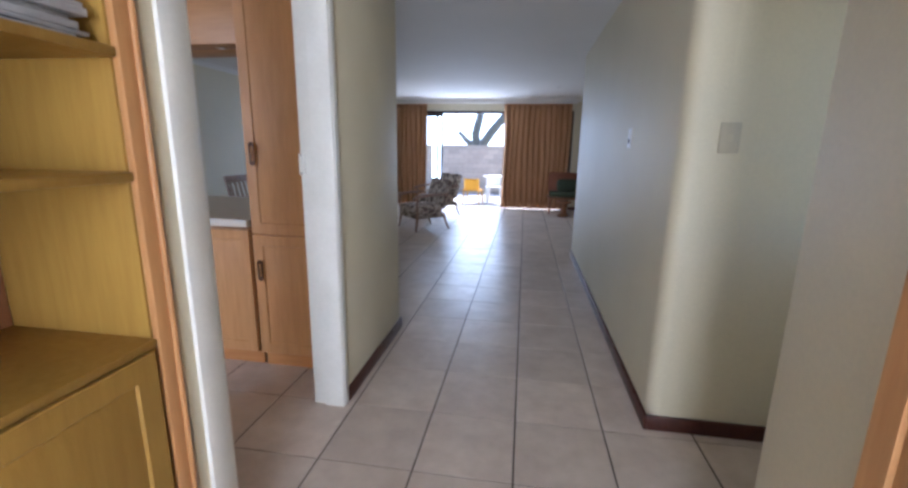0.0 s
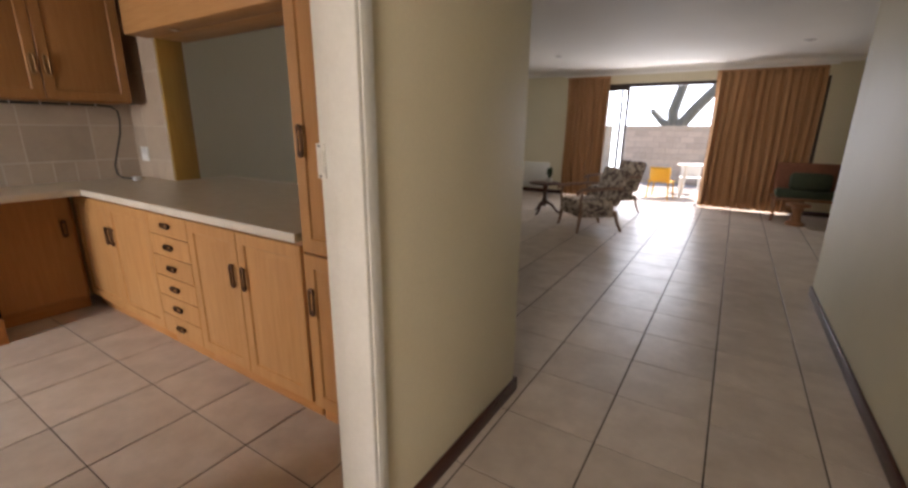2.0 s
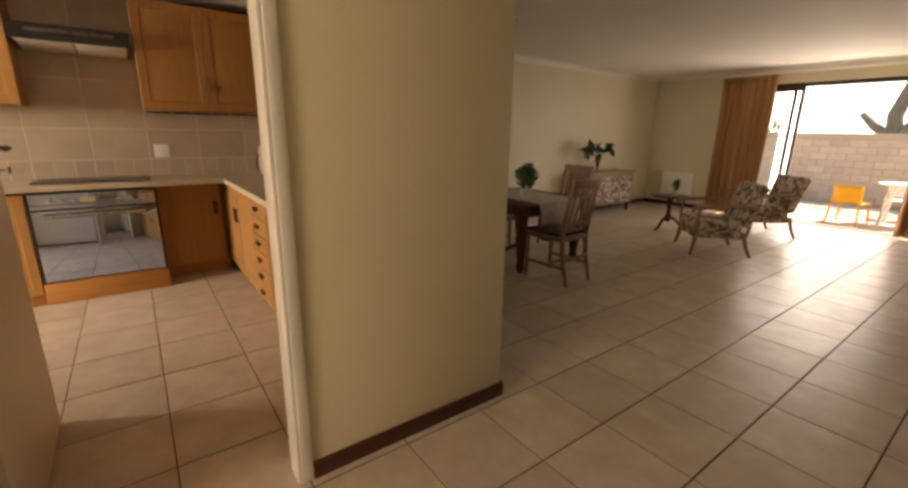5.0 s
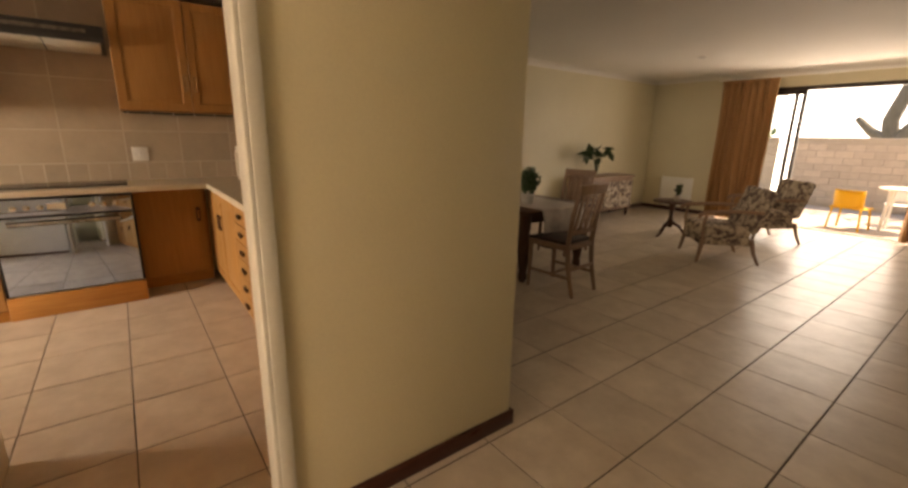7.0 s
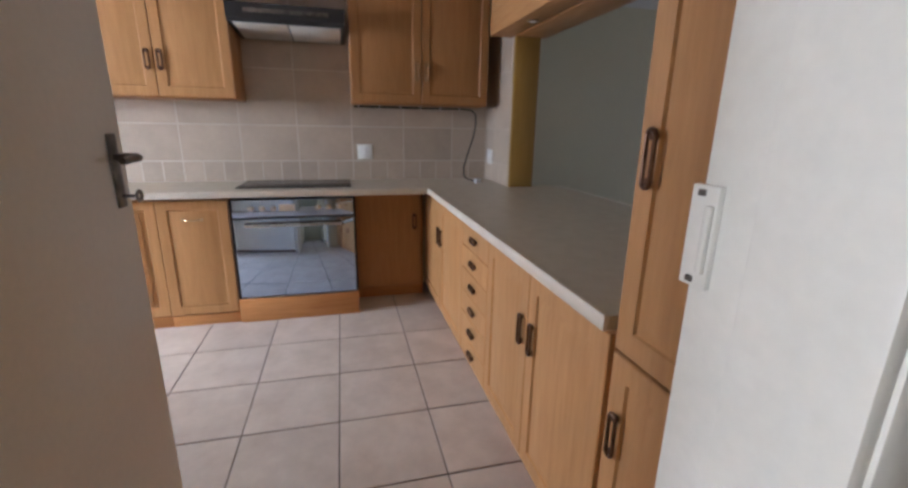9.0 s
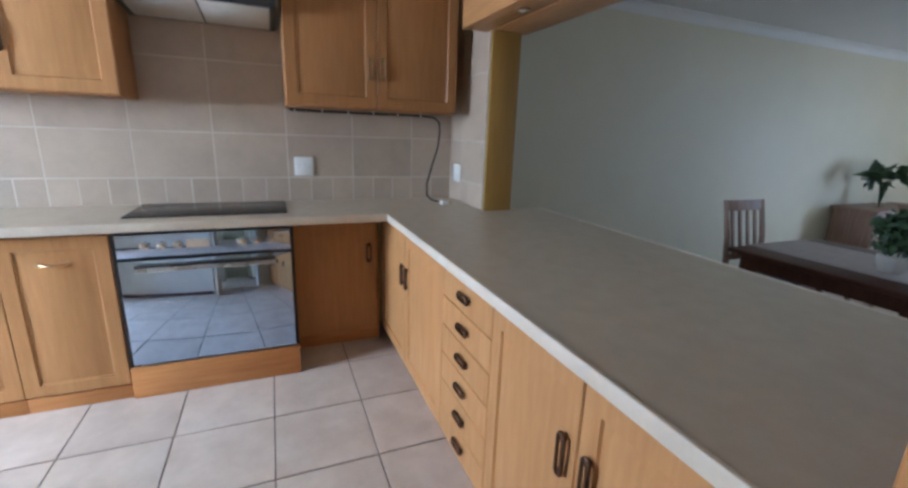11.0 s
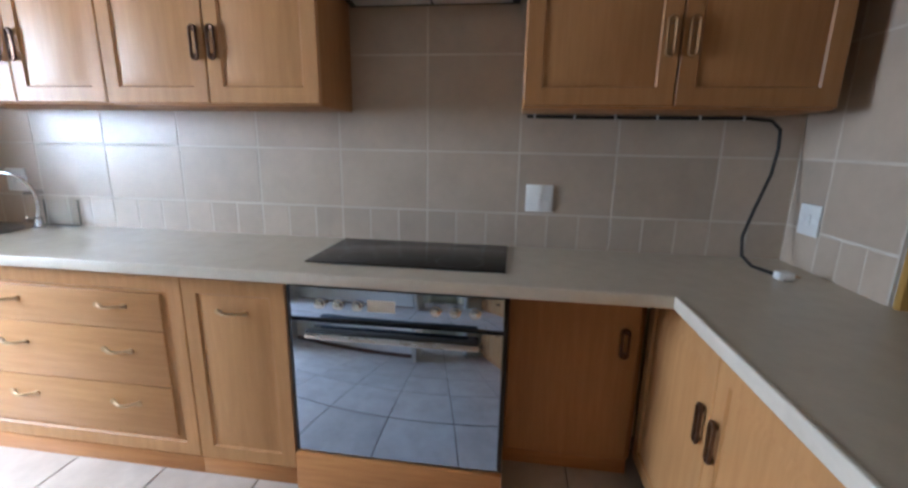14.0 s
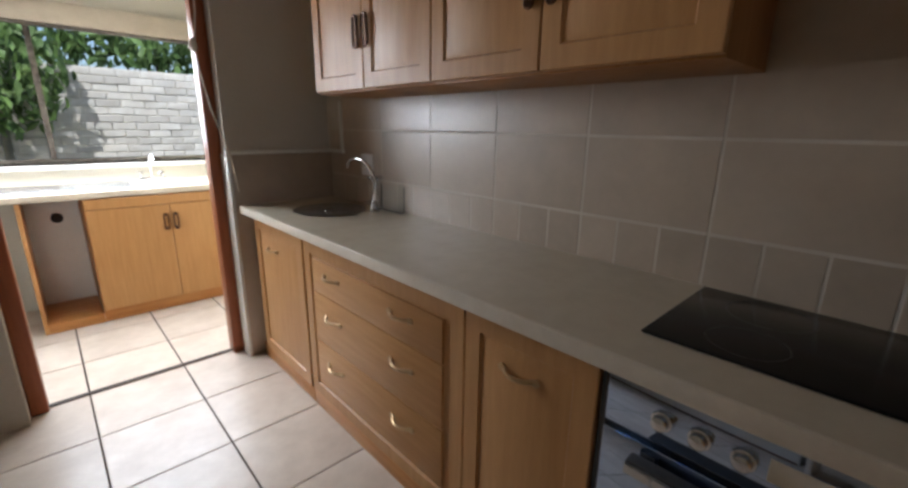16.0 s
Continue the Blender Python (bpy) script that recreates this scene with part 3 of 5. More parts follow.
# ---- oven, hob, hood ----
oven = thing("built_in_oven", west(0.87, -3.74), "built-in oven with mirrored glass door and steel controls", "oven")
part("body", B((0.0, 0.005, 0.17), (0.79, 0.48, 0.852), 0.002), BLACK, oven)
pn = part("control_panel", B((0.012, -0.012, 0.735), (0.778, 0.005, 0.848), 0.002), MIRROR, oven, "mirrored control panel")
dr = part("oven_door", B((0.012, -0.016, 0.178), (0.778, 0.005, 0.722), 0.003), MIRROR, oven, "blue-grey mirrored oven door")
# handle's dark top and pale front: reflections built in as two materials
bar = part("handle", B((0.085, -0.062, 0.684), (0.70, -0.030, 0.706), 0.005), BLACK, dr, "long handle bar, black for the dark reflection on its top")
part("handle_front", B((0.085, -0.066, 0.676), (0.70, -0.061, 0.698), 0.002), STEEL, bar, "steel strip for the pale reflection on the handle's front")
for x in (0.10, 0.66):
    part("handle_post", B((x, -0.032, 0.680), (x + 0.026, -0.015, 0.704), 0.003), BLACK, dr)
# black strip along the dark band under the handle
part("door_vent", B((0.08, -0.0185, 0.665), (0.71, -0.0155, 0.683), 0.0008), BLACK, dr)
for x in (0.127, 0.195, 0.265, 0.545, 0.612, 0.68):
    bm = lathe(bmesh.new(), [(0.021, 0), (0.020, 0.008), (0.016, 0.009), (0.015, 0.022), (0.012, 0.024)], (0, 0, 0), 20)
    bmesh.ops.rotate(bm, verts=bm.verts, matrix=Matrix.Rotation(radians(90), 3, "X"))
    bmesh.ops.translate(bm, verts=bm.verts, vec=(x, -0.012, 0.792))
    part("knob", bm, CHROME, pn, "round chrome knob")
part("label_plate", B((0.30, -0.0132, 0.772), (0.40, -0.0118, 0.815)), EDGE, pn, "pale rating label")
# strips that paint the shaded gaps at the oven's sides
part("side_strip", B((-0.005, -0.006, 0.17), (0.011, 0.005, 0.852), 0.001), CAVITY_SHADE, oven)
part("side_strip", B((0.779, -0.006, 0.17), (0.795, 0.005, 0.852), 0.001), CAVITY_SHADE, oven)
part("base_rail", B((-0.005, -0.025, 0.0), (0.795, 0.0, 0.165), 0.005), PINE, oven, "orange pine rail under the oven")

hob = thing("ceramic_hob", pose(-4.0, 1.27, 0.91), "black glass ceramic hob set in the worktop", "hob")
part("glass_top", B((-0.235, -0.375, 0.001), (0.175, 0.375, 0.007), 0.002), HOBGLASS, hob)
for x, y, r in ((-0.13, -0.2, 0.09), (-0.13, 0.2, 0.075), (0.07, -0.2, 0.075), (0.07, 0.2, 0.09)):
    bm = bmesh.new()
    tube(bm, arc(33, lambda u: (x + r * math.cos(2 * math.pi * u), y + r * math.sin(2 * math.pi * u), 0.0068)), 0.0007, 4, caps=False)
    part("heating_ring", bm, DARKMETAL, hob)

hood = thing("extractor_hood", west(0.95, -3.83), "black slim extractor hood with pale filters", "extractor hood")
bm = bmesh.new()
prof = [(0.0, 2.04), (0.0, 1.955), (0.02, 1.935), (0.43, 1.90), (0.43, 2.04)]
a = [bm.verts.new((0.0, y, z)) for y, z in prof]
b = [bm.verts.new((0.70, y, z)) for y, z in prof]
for k in range(5):
    bm.faces.new((a[k], a[(k + 1) % 5], b[(k + 1) % 5], b[k]))
bm.faces.new(a)
bm.faces.new(b[::-1])
body = part("body", bm, BLACK, hood)
for x0, x1 in ((0.03, 0.345), (0.355, 0.67)):
    bm = B((x0, 0.04, -0.006), (x1, 0.40, 0.0), 0.002)
    bmesh.ops.rotate(bm, verts=bm.verts, matrix=Matrix.Rotation(-math.atan2(0.035, 0.41), 3, "X"))
    bmesh.ops.translate(bm, verts=bm.verts, vec=(0, 0, 1.937))
    part("filter", bm, FILTER, hood, "off-white mesh filter")
part("switch_strip", B((0.10, -0.003, 1.985), (0.60, 0.002, 2.01), 0.001), DARKMETAL, hood)


# ---- small kitchen fittings ----
def wall_socket(m, label, switch=True, mat=PLASTIC):
    s = thing("wall_socket", m, label, "socket")
    pl = part("plate", B((-0.058, -0.009, -0.058), (0.058, 0.0, 0.058), 0.004), mat, s)
    part("rocker", B((-0.012, -0.013, -0.02), (0.012, -0.008, 0.02), 0.002), mat, pl)
    for x in (-0.032, 0.032):
        part("outlet", lathe(bmesh.new(), [(0.012, 0), (0.012, 0.0015)], (0, 0, 0), 12), mat, pl).matrix_basis = pose(x, -0.009, 0, 90, 0, 0)
    return s


wall_socket(pose(XW + 0.013, 1.77, 1.13, 0, 0, 90), "white plastic wall socket on the tiled splashback")
wall_socket(pose(XW + 0.013, -0.86, 1.135, 0, 0, 90), "white plastic wall socket near the sink")
wall_socket(pose(-4.12, YN0 - 0.013, 1.10), "white plastic wall socket by the hatch")

cable = whole("appliance_cable", tube(bmesh.new(), [(-4.235, 1.70, 1.470), (-4.236, 2.1, 1.468), (-4.235, 2.55, 1.470), (-4.232, 2.63, 1.462), (-4.23, 2.665, 1.43), (-4.225, 2.668, 1.36), (-4.20, 2.645, 1.26), (-4.17, 2.59, 1.12), (-4.14, 2.55, 1.02), (-4.10, 2.54, 0.955), (-4.05, 2.555, 0.928), (-3.96, 2.59, 0.925)], 0.0065, 8),
               CABLE, pose(0, 0, 0), "black cable hanging from under the wall cabinet", "cable")
plug = thing("plug", pose(-3.945, 2.605, 0.911), "white plug lying on the worktop", "plug")
part("plug_body", B((-0.022, -0.022, 0), (0.022, 0.03, 0.03), 0.006), PLASTIC, plug)
for dx in (-0.01, 0.01):
    part("pin", tube(bmesh.new(), [(dx, 0.03, 0.014), (dx, 0.052, 0.014)], 0.003, 8), BRASS, plug)

sink = thing("round_sink", pose(-4.0, -0.84, 0.91), "round stainless steel sink bowl set in the worktop", "sink")
part("bowl", lathe(bmesh.new(), [(0.17, 0.0015), (0.185, 0.006), (0.178, 0.010), (0.165, 0.0075), (0.155, 0.004), (0.05, 0.0025)], (0, 0, 0), 40), STEEL, sink)
part("drain", lathe(bmesh.new(), [(0.032, 0.003), (0.03, 0.0065), (0.012, 0.0055)], (0, 0, 0), 20), CHROME, sink)
tap = thing("swan_neck_tap", pose(-4.16, -0.66, 0.91), "chrome swan-neck tap beside the sink", "tap")
part("base", lathe(bmesh.new(), [(0.026, 0.001), (0.026, 0.012), (0.018, 0.02), (0.016, 0.05), (0.012, 0.06)], (0, 0, 0), 20), CHROME, tap)
swan = [(0, 0, 0.05), (0, 0.012, 0.10), (0, 0.012, 0.15), (0.003, -0.005, 0.20), (0.008, -0.04, 0.238), (0.014, -0.085, 0.262), (0.02, -0.135, 0.268), (0.025, -0.175, 0.258), (0.028, -0.198, 0.238), (0.028, -0.203, 0.215)]
part("spout", tube(bmesh.new(), swan, [0.011, 0.010, 0.009, 0.0085, 0.008, 0.008, 0.008, 0.008, 0.009, 0.010], 12), CHROME, tap)
part("tap_lever", tube(bmesh.new(), [(0.012, 0, 0.05), (0.06, 0.012, 0.062)], [0.007, 0.005], 8), CHROME, tap)
valve = thing("wall_tap", pose(XW + 0.012, -0.735, 1.075), "chrome wall stop valve above the worktop", "tap")
part("valve_body", tube(bmesh.new(), [(0, 0, 0), (0.05, 0, 0)], 0.013, 12), CHROME, valve)
part("valve_wheel", lathe(bmesh.new(), [(0.024, -0.006), (0.027, 0), (0.024, 0.006)], (0.055, 0, 0), 14), DARKMETAL, valve)
part("valve_pipe", tube(bmesh.new(), [(0.03, 0, 0), (0.035, 0.005, -0.09), (0.03, 0.0, -0.17)], 0.006, 8), CHROME, valve)

# tiled half-height nib and its pale trims at the scullery corner
nib = thing("tiled_nib", pose(XW, YS, 0), "tiled half-height cladding with white edge trim beside the scullery door", "wall cladding")
part("cladding", B((0.0, 0.0, 0), (0.60, 0.022, 1.185), 0.002), WTILE, nib)
part("end_face", B((0.60, -0.15, 0), (0.618, 0.024, 1.185), 0.002), WHITE, nib, "white painted end face")
part("edge_trim", B((0.0, -0.002, 1.185), (0.622, 0.045, 1.205), 0.003), WHITE, nib, "white edge trim")
trim = whole("tile_edge_trim", B((XW, -1.14, 1.205), (XW + 0.026, -1.118, 1.48), 0.003), WHITE, pose(0, 0, 0), "thin white upright tile edge trim", "trim")

part("side_trim", B((0.0, 0.045, 1.185), (0.03, 0.19, 1.205), 0.003), WHITE, nib, "white edge trim")
tray = thing("acrylic_board", pose(XW + 0.02, -0.62, 0.911), "clear acrylic board leaning on the tiles beside the sink", "board")
bd = part("sheet", B((0.0, -0.10, 0.0), (0.004, 0.10, 0.13), 0.001), glass, tray)
part("rim", tube(bmesh.new(), [(0.004, -0.10, 0.13), (0.006, -0.10, 0.006), (0.03, -0.09, 0.004), (0.03, 0.12, 0.004), (0.006, 0.10, 0.006), (0.004, 0.10, 0.13)], 0.004, 6), DARKMETAL, tray)
for k in range(6):
    whole("cable_clip", B((-0.006, -0.004, -0.008), (0.012, 0.004, 0.010), 0.002), PLASTIC, pose(-4.238, 1.73 + 0.16 * k, 1.470), "small white cable clip under the wall cabinet", "clip", "cable clips")

# ---- scullery beyond the doorway ----
sf = thing("scullery_door_frame", pose(-3.66, YS - 0.15, 0), "red-brown varnished wooden door frame", "door frame")
part("jamb", B((0.0, -0.01, 0), (0.065, 0.075, TOP), 0.006), REDFRAME, sf)
part("jamb", B((0.895, -0.01, 0), (0.96, 0.075, TOP), 0.006), REDFRAME, sf)
part("head", B((0.065, -0.01, TOP - 0.045), (0.895, 0.05, TOP), 0.004), REDFRAME, sf)
part("threshold", B((0.065, 0.0, 0.0), (0.895, 0.03, 0.004)), FRAME, sf, "dark metal threshold strip")
hb = thing("hanging_cord", pose(-3.60, YS - 0.10, 1.62), "pale cord hanging on the door frame", "cord")
part("cord", tube(bmesh.new(), [(-0.02, 0.032, 0.40), (-0.012, 0.032, 0.25), (0.008, 0.032, 0.10), (0.004, 0.04, 0.0), (-0.02, 0.07, -0.2), (-0.05, 0.13, -0.37), (-0.06, 0.152, -0.42), (-0.075, 0.152, -0.52), (-0.088, 0.15, -0.63)], 0.0045, 8), EDGE, hb)
part("knot", lathe(bmesh.new(), [(0.008, -0.03), (0.02, -0.01), (0.016, 0.02), (0.006, 0.035)], (0.014, 0.03, 0.1), 12), EDGE, hb)

cabinet(pose(-3.085, -2.42, 0, 0, 0, 180), 1.16, 0.5, 0.855, 0.08, [(0.0, 0.085, 0.47, 0.70, False, "ring", 0.44, 0.66, "door"), (0.47, 0.085, 0.47, 0.70, False, "ring", 0.50, 0.66, "door"), (0.0, 0.785, 0.94, 0.07, False, "", 0, 0, "top_rail")],
        "honey oak scullery sink cabinet with two flat doors", "", "base_cabinet", plinth=0.01)
ni = thing("appliance_niche", pose(-3.083, -2.42, 0), "open oak appliance space with a pipe hole in its back", "cabinet")
part("side_panel", B((0.29, -0.5, 0), (0.312, 0, 0.855), 0.002), OAK, ni)
part("niche_floor", B((0.0, -0.5, 0.0), (0.29, 0.0, 0.06), 0.002), PINE, ni)
part("niche_back", B((0.0, -0.49, 0.06), (0.29, -0.47, 0.855)), PLASTIC, ni, "white back panel")
# dark disc on the panel, its colour giving the hole's inner shade
part("pipe_hole", lathe(bmesh.new(), [(0.03, 0), (0.035, 0.004), (0.02, 0.006)], (0, 0, 0), 16), CAVITY_SHADE, ni).matrix_basis = pose(0.13, -0.469, 0.68, -90, 0, 0)
wt = whole("scullery_worktop", B((XW, -3.0, 0.862), (-1.42, -2.40, 0.905), 0.004), EDGE, pose(0, 0, 0), "pale scullery worktop under the window", "worktop")
st = thing("scullery_tap", pose(-3.55, -2.86, 0.905), "chrome mixer tap on the scullery worktop", "tap")
part("base", B((-0.09, -0.02, 0.0), (0.09, 0.02, 0.03), 0.008), CHROME, st)
part("spout", tube(bmesh.new(), [(0, 0, 0.02), (0, 0, 0.14), (0, 0.03, 0.19), (0, 0.10, 0.2), (0, 0.14, 0.17)], 0.009, 10), CHROME, st)
for x in (-0.07, 0.07):
    part("tap_head", lathe(bmesh.new(), [(0.012, 0.03), (0.012, 0.055), (0.022, 0.06), (0.018, 0.075)], (x, 0, 0), 14), CHROME, st)
sb = thing("scullery_sink", pose(-2.95, -2.70, 0.905), "stainless steel inset sink on the scullery worktop", "sink")
part("rim", B((-0.45, -0.2, 0.001), (0.45, 0.22, 0.008), 0.003), STEEL, sb)
# flat plate; the shade of the bowl's depth is put into its dark colour
part("bowl", B((-0.05, -0.16, 0.0082), (0.38, 0.18, 0.0095), 0.0005), DARKMETAL, sb)

# added window, out of view, made only to go with the fill lamp
w3 = tagged(new("window_3"), "added white framed window, unseen, behind the passage fill lamp", "window", kind="structure")
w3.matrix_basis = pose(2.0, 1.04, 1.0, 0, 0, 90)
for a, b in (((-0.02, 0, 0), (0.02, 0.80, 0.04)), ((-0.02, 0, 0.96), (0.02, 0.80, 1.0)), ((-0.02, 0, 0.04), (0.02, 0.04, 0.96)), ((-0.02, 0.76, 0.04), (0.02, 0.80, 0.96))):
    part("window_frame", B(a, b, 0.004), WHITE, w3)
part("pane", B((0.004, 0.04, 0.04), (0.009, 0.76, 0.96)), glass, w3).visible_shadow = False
w1 = tagged(new("window_1"), "steel-framed scullery window with a clear view of the garden wall", "window", kind="structure")
w1.matrix_basis = pose(-4.2, -3.1, 1.04)
for a, b in (((0, -0.02, 0), (2.30, 0.02, 0.04)), ((0, -0.02, 1.05), (2.30, 0.02, 1.09)), ((0, -0.02, 0.04), (0.04, 0.02, 1.05)), ((2.26, -0.02, 0.04), (2.30, 0.02, 1.05)), ((1.17, -0.02, 0.04), (1.205, 0.02, 1.05))):
    part("window_frame", B(a, b, 0.004), DARKMETAL, w1)
part("window_sill", B((-0.02, 0.02, -0.03), (2.32, 0.14, 0.0), 0.004), WHITE, w1)
for a, b in ((0.04, 1.17), (1.205, 2.26)):
    p = part("pane", B((a, -0.003, 0.04), (b, 0.003, 1.05)), glass, w1)
    p.visible_shadow = False
bl = thing("roman_blind", pose(-4.22, -2.97, 2.12), "rolled-up pale blind above the scullery window", "blind")
part("rolled_cloth", B((0, -0.02, -0.14), (2.34, 0.05, 0.0), 0.018), BLIND, bl)
part("bottom_bar", B((0, -0.01, -0.165), (2.34, 0.03, -0.143), 0.005), DARKMETAL, bl)

# ---- built-in shelves at the start of the hall ----
sh = thing("built_in_bookcase", pose(XH, 0.92, 0), "yellow varnished built-in bookcase with panelled cupboards", "bookcase")
part("end_stile", B((-0.02, -0.055, 0), (0.0, 0.0, 2.3), 0.004), OAK, sh, "oak corner moulding")
part("stile_bead", tube(bmesh.new(), [(0.004, -0.012, 0), (0.004, -0.012, 2.3)], 0.007, 8), OAK, sh)
part("side_panel", B((-0.43, -0.058, 0), (-0.022, -0.036, 2.3), 0.002), YELLOWWOOD, sh)
part("side_panel", B((-0.43, -1.32, 0), (-0.0, -1.30, 2.3), 0.002), YELLOWWOOD, sh)
part("back_panel", B((-0.442, -1.30, 0), (-0.43, -0.058, 2.3)), MIDWOOD, sh, "brown back panel")
for z in (0.83, 1.235, 1.50, 1.9, 2.28):
    part("shelf", B((-0.428, -1.30, z), (-0.004, -0.058, z + 0.022), 0.003), YELLOWWOOD, sh)
for y in (-1.295, -0.68):
    part("cupboard_door", panel_door(0.61, 0.78, 0.02), YELLOWWOOD, sh).matrix_basis = pose(-0.02, y, 0.045, 0, 0, 90)
part("plinth", B((-0.06, -1.3, 0), (-0.04, -0.058, 0.044)), YELLOWWOOD, sh)
random.seed(4)
pz = 1.523
for k in range(7):
    h = random.uniform(0.008, 0.018)
    dx, dy = random.uniform(-0.01, 0.008), random.uniform(-0.03, 0.02)
    b = whole("magazine", B((-0.10, -0.14, 0.0), (0.10, 0.14, h), 0.002), PAPER, pose(XH - 0.13 + dx, 0.68 + dy, pz, 0, 0, random.uniform(-2, 2)), "grey-backed magazine lying in a stack on the shelf", "magazine", "stack of magazines")
    pz += h + 0.0005

# oak cupboard built into the wall opposite the bookcase
ed = thing("entrance_cupboard", pose(XR, 0.80, 0), "honey oak cupboard built against the entrance wall", "cupboard")
part("body", B((-0.012, -1.3, 0.05), (0.0, 0.0, 2.1), 0.003), OAK, ed)
part("plinth", B((-0.01, -1.3, 0.0), (0.0, 0.0, 0.05)), PINE, ed)
for y in (-0.02, -0.66):
    part("door", panel_door(0.6, 1.98, 0.018), OAK, ed).matrix_basis = pose(-0.012, y, 0.08, 0, 0, -90)

# switches in the hall
s1 = thing("light_switch", pose(XR, 2.92, 1.40, 0, 0, -90), "white plastic light switch on the hall wall", "switch")
pl = part("plate", B((-0.035, -0.009, -0.058), (0.035, 0.0, 0.058), 0.003), PLASTIC, s1)
for z in (-0.02, 0.022):
    part("rocker", B((-0.012, -0.013, z - 0.014), (0.012, -0.008, z + 0.014), 0.002), BLACK if z < 0 else PLASTIC, pl)
s2 = thing("light_switch", pose(0.83, 2.0, 1.38), "ivory blank switch plate on the passage wall", "switch")
pl = part("plate", B((-0.04, -0.008, -0.062), (0.04, 0.0, 0.062), 0.003), IVORY, s2)
part("rocker", B((-0.011, -0.011, -0.016), (0.011, -0.007, 0.016), 0.002), IVORY, pl)


# ---- living room: sliding door and curtains ----
w2 = tagged(new("window_2"), "bronze aluminium sliding door, slid open onto the patio", "sliding door", kind="structure")
w2.matrix_basis = pose(-3.0, YF + 0.07, 0)
part("head_rail", B((0, -0.04, 2.09), (4.0, 0.06, 2.15), 0.004), FRAME, w2)
part("bottom_track", B((0, -0.04, -0.002), (4.0, 0.06, 0.02), 0.004), STEEL, w2, "bare aluminium track")
part("side_frame", B((0, -0.04, 0.02), (0.05, 0.06, 2.09), 0.004), FRAME, w2)
part("side_frame", B((3.95, -0.04, 0.02), (4.0, 0.06, 2.09), 0.004), FRAME, w2)


def leaf(x0, x1, y):
    """One sliding leaf with its stiles, rails and pane."""
    f = part("leaf_stile", B((x0, y - 0.018, 0.02), (x0 + 0.05, y + 0.018, 2.09), 0.003), FRAME, w2)
    part("leaf_stile", B((x1 - 0.05, y - 0.018, 0.02), (x1, y + 0.018, 2.09), 0.003), FRAME, w2)
    part("leaf_rail", B((x0 + 0.05, y - 0.018, 0.02), (x1 - 0.05, y + 0.018, 0.09), 0.003), FRAME, w2)
    part("leaf_rail", B((x0 + 0.05, y - 0.018, 2.03), (x1 - 0.05, y + 0.018, 2.09), 0.003), FRAME, w2)
    p = part("pane", B((x0 + 0.05, y - 0.003, 0.09), (x1 - 0.05, y + 0.003, 2.03)), glass, w2)
    p.visible_shadow = False


leaf(0.05, 1.0, 0.035)
leaf(0.14, 1.11, -0.012)
leaf(2.55, 3.95, 0.035)
part("door_pull", tube(bmesh.new(), [(1.085, -0.03, 0.93), (1.085, -0.06, 0.95), (1.085, -0.06, 1.12), (1.085, -0.03, 1.14)], 0.01, 8), FRAME, w2)


def curtain(x0, x1, folds, seed, label):
    """A hanging cloth whose pleats are deeper at the hem than at the tape."""
    rnd = random.Random(seed)
    bm = bmesh.new()
    nx, nz, w = folds * 10, 14, x1 - x0
    ph = [rnd.uniform(0.75, 1.35) for _ in range(folds + 1)]
    acc = [0]
    for p in ph:
        acc.append(acc[-1] + p)
    rows = []
    for j in range(nz + 1):
        v = j / nz
        row = []
        for i in range(nx + 1):
            u = i / nx
            k = min(int(u * folds), folds - 1)
            a = 2 * math.pi * (u * folds + 0.25 * math.sin(3 * u + seed) + 0.12 * v * math.sin(9 * u))
            amp = (0.030 + 0.018 * v) * ph[k]
            row.append(bm.verts.new((w * u + 0.012 * math.sin(5 * v + 7 * u), amp * math.sin(a) + 0.008 * math.sin(2.3 * a + 4 * v), 2.27 - 2.235 * v)))
        rows.append(row)
    for a, b in zip(rows, rows[1:]):
        for i in range(nx):
            bm.faces.new((a[i], a[i + 1], b[i + 1], b[i]))
    c = thing("curtain", pose(x0, YF - 0.12, 0), label, "curtain", "ochre curtains")
    cl = part("cloth", bm, CURTAIN, c)
    md = cl.modifiers.new("thickness", "SOLIDIFY")
    md.thickness = 0.004
    part("heading_tape", B((0, -0.012, 2.25), (w, 0.012, 2.285), 0.004), CURTAIN, c)
    return c


curtain(-3.03, -2.22, 8, 1, "ochre pleated floor-length curtain drawn to the wall")
curtain(-0.50, 0.93, 13, 2, "ochre pleated floor-length curtain covering half the sliding door")
rail = thing("curtain_rail", pose(-3.1, YF - 0.12, 2.29), "pale curtain track above the sliding door", "curtain rail")
part("track", B((0, -0.015, 0), (4.15, 0.015, 0.025), 0.004), PLASTIC, rail)
for x in (0.1, 1.4, 2.8, 4.05):
    part("bracket", B((x - 0.012, -0.01, 0.004), (x + 0.012, 0.12, 0.02), 0.003), PLASTIC, rail)


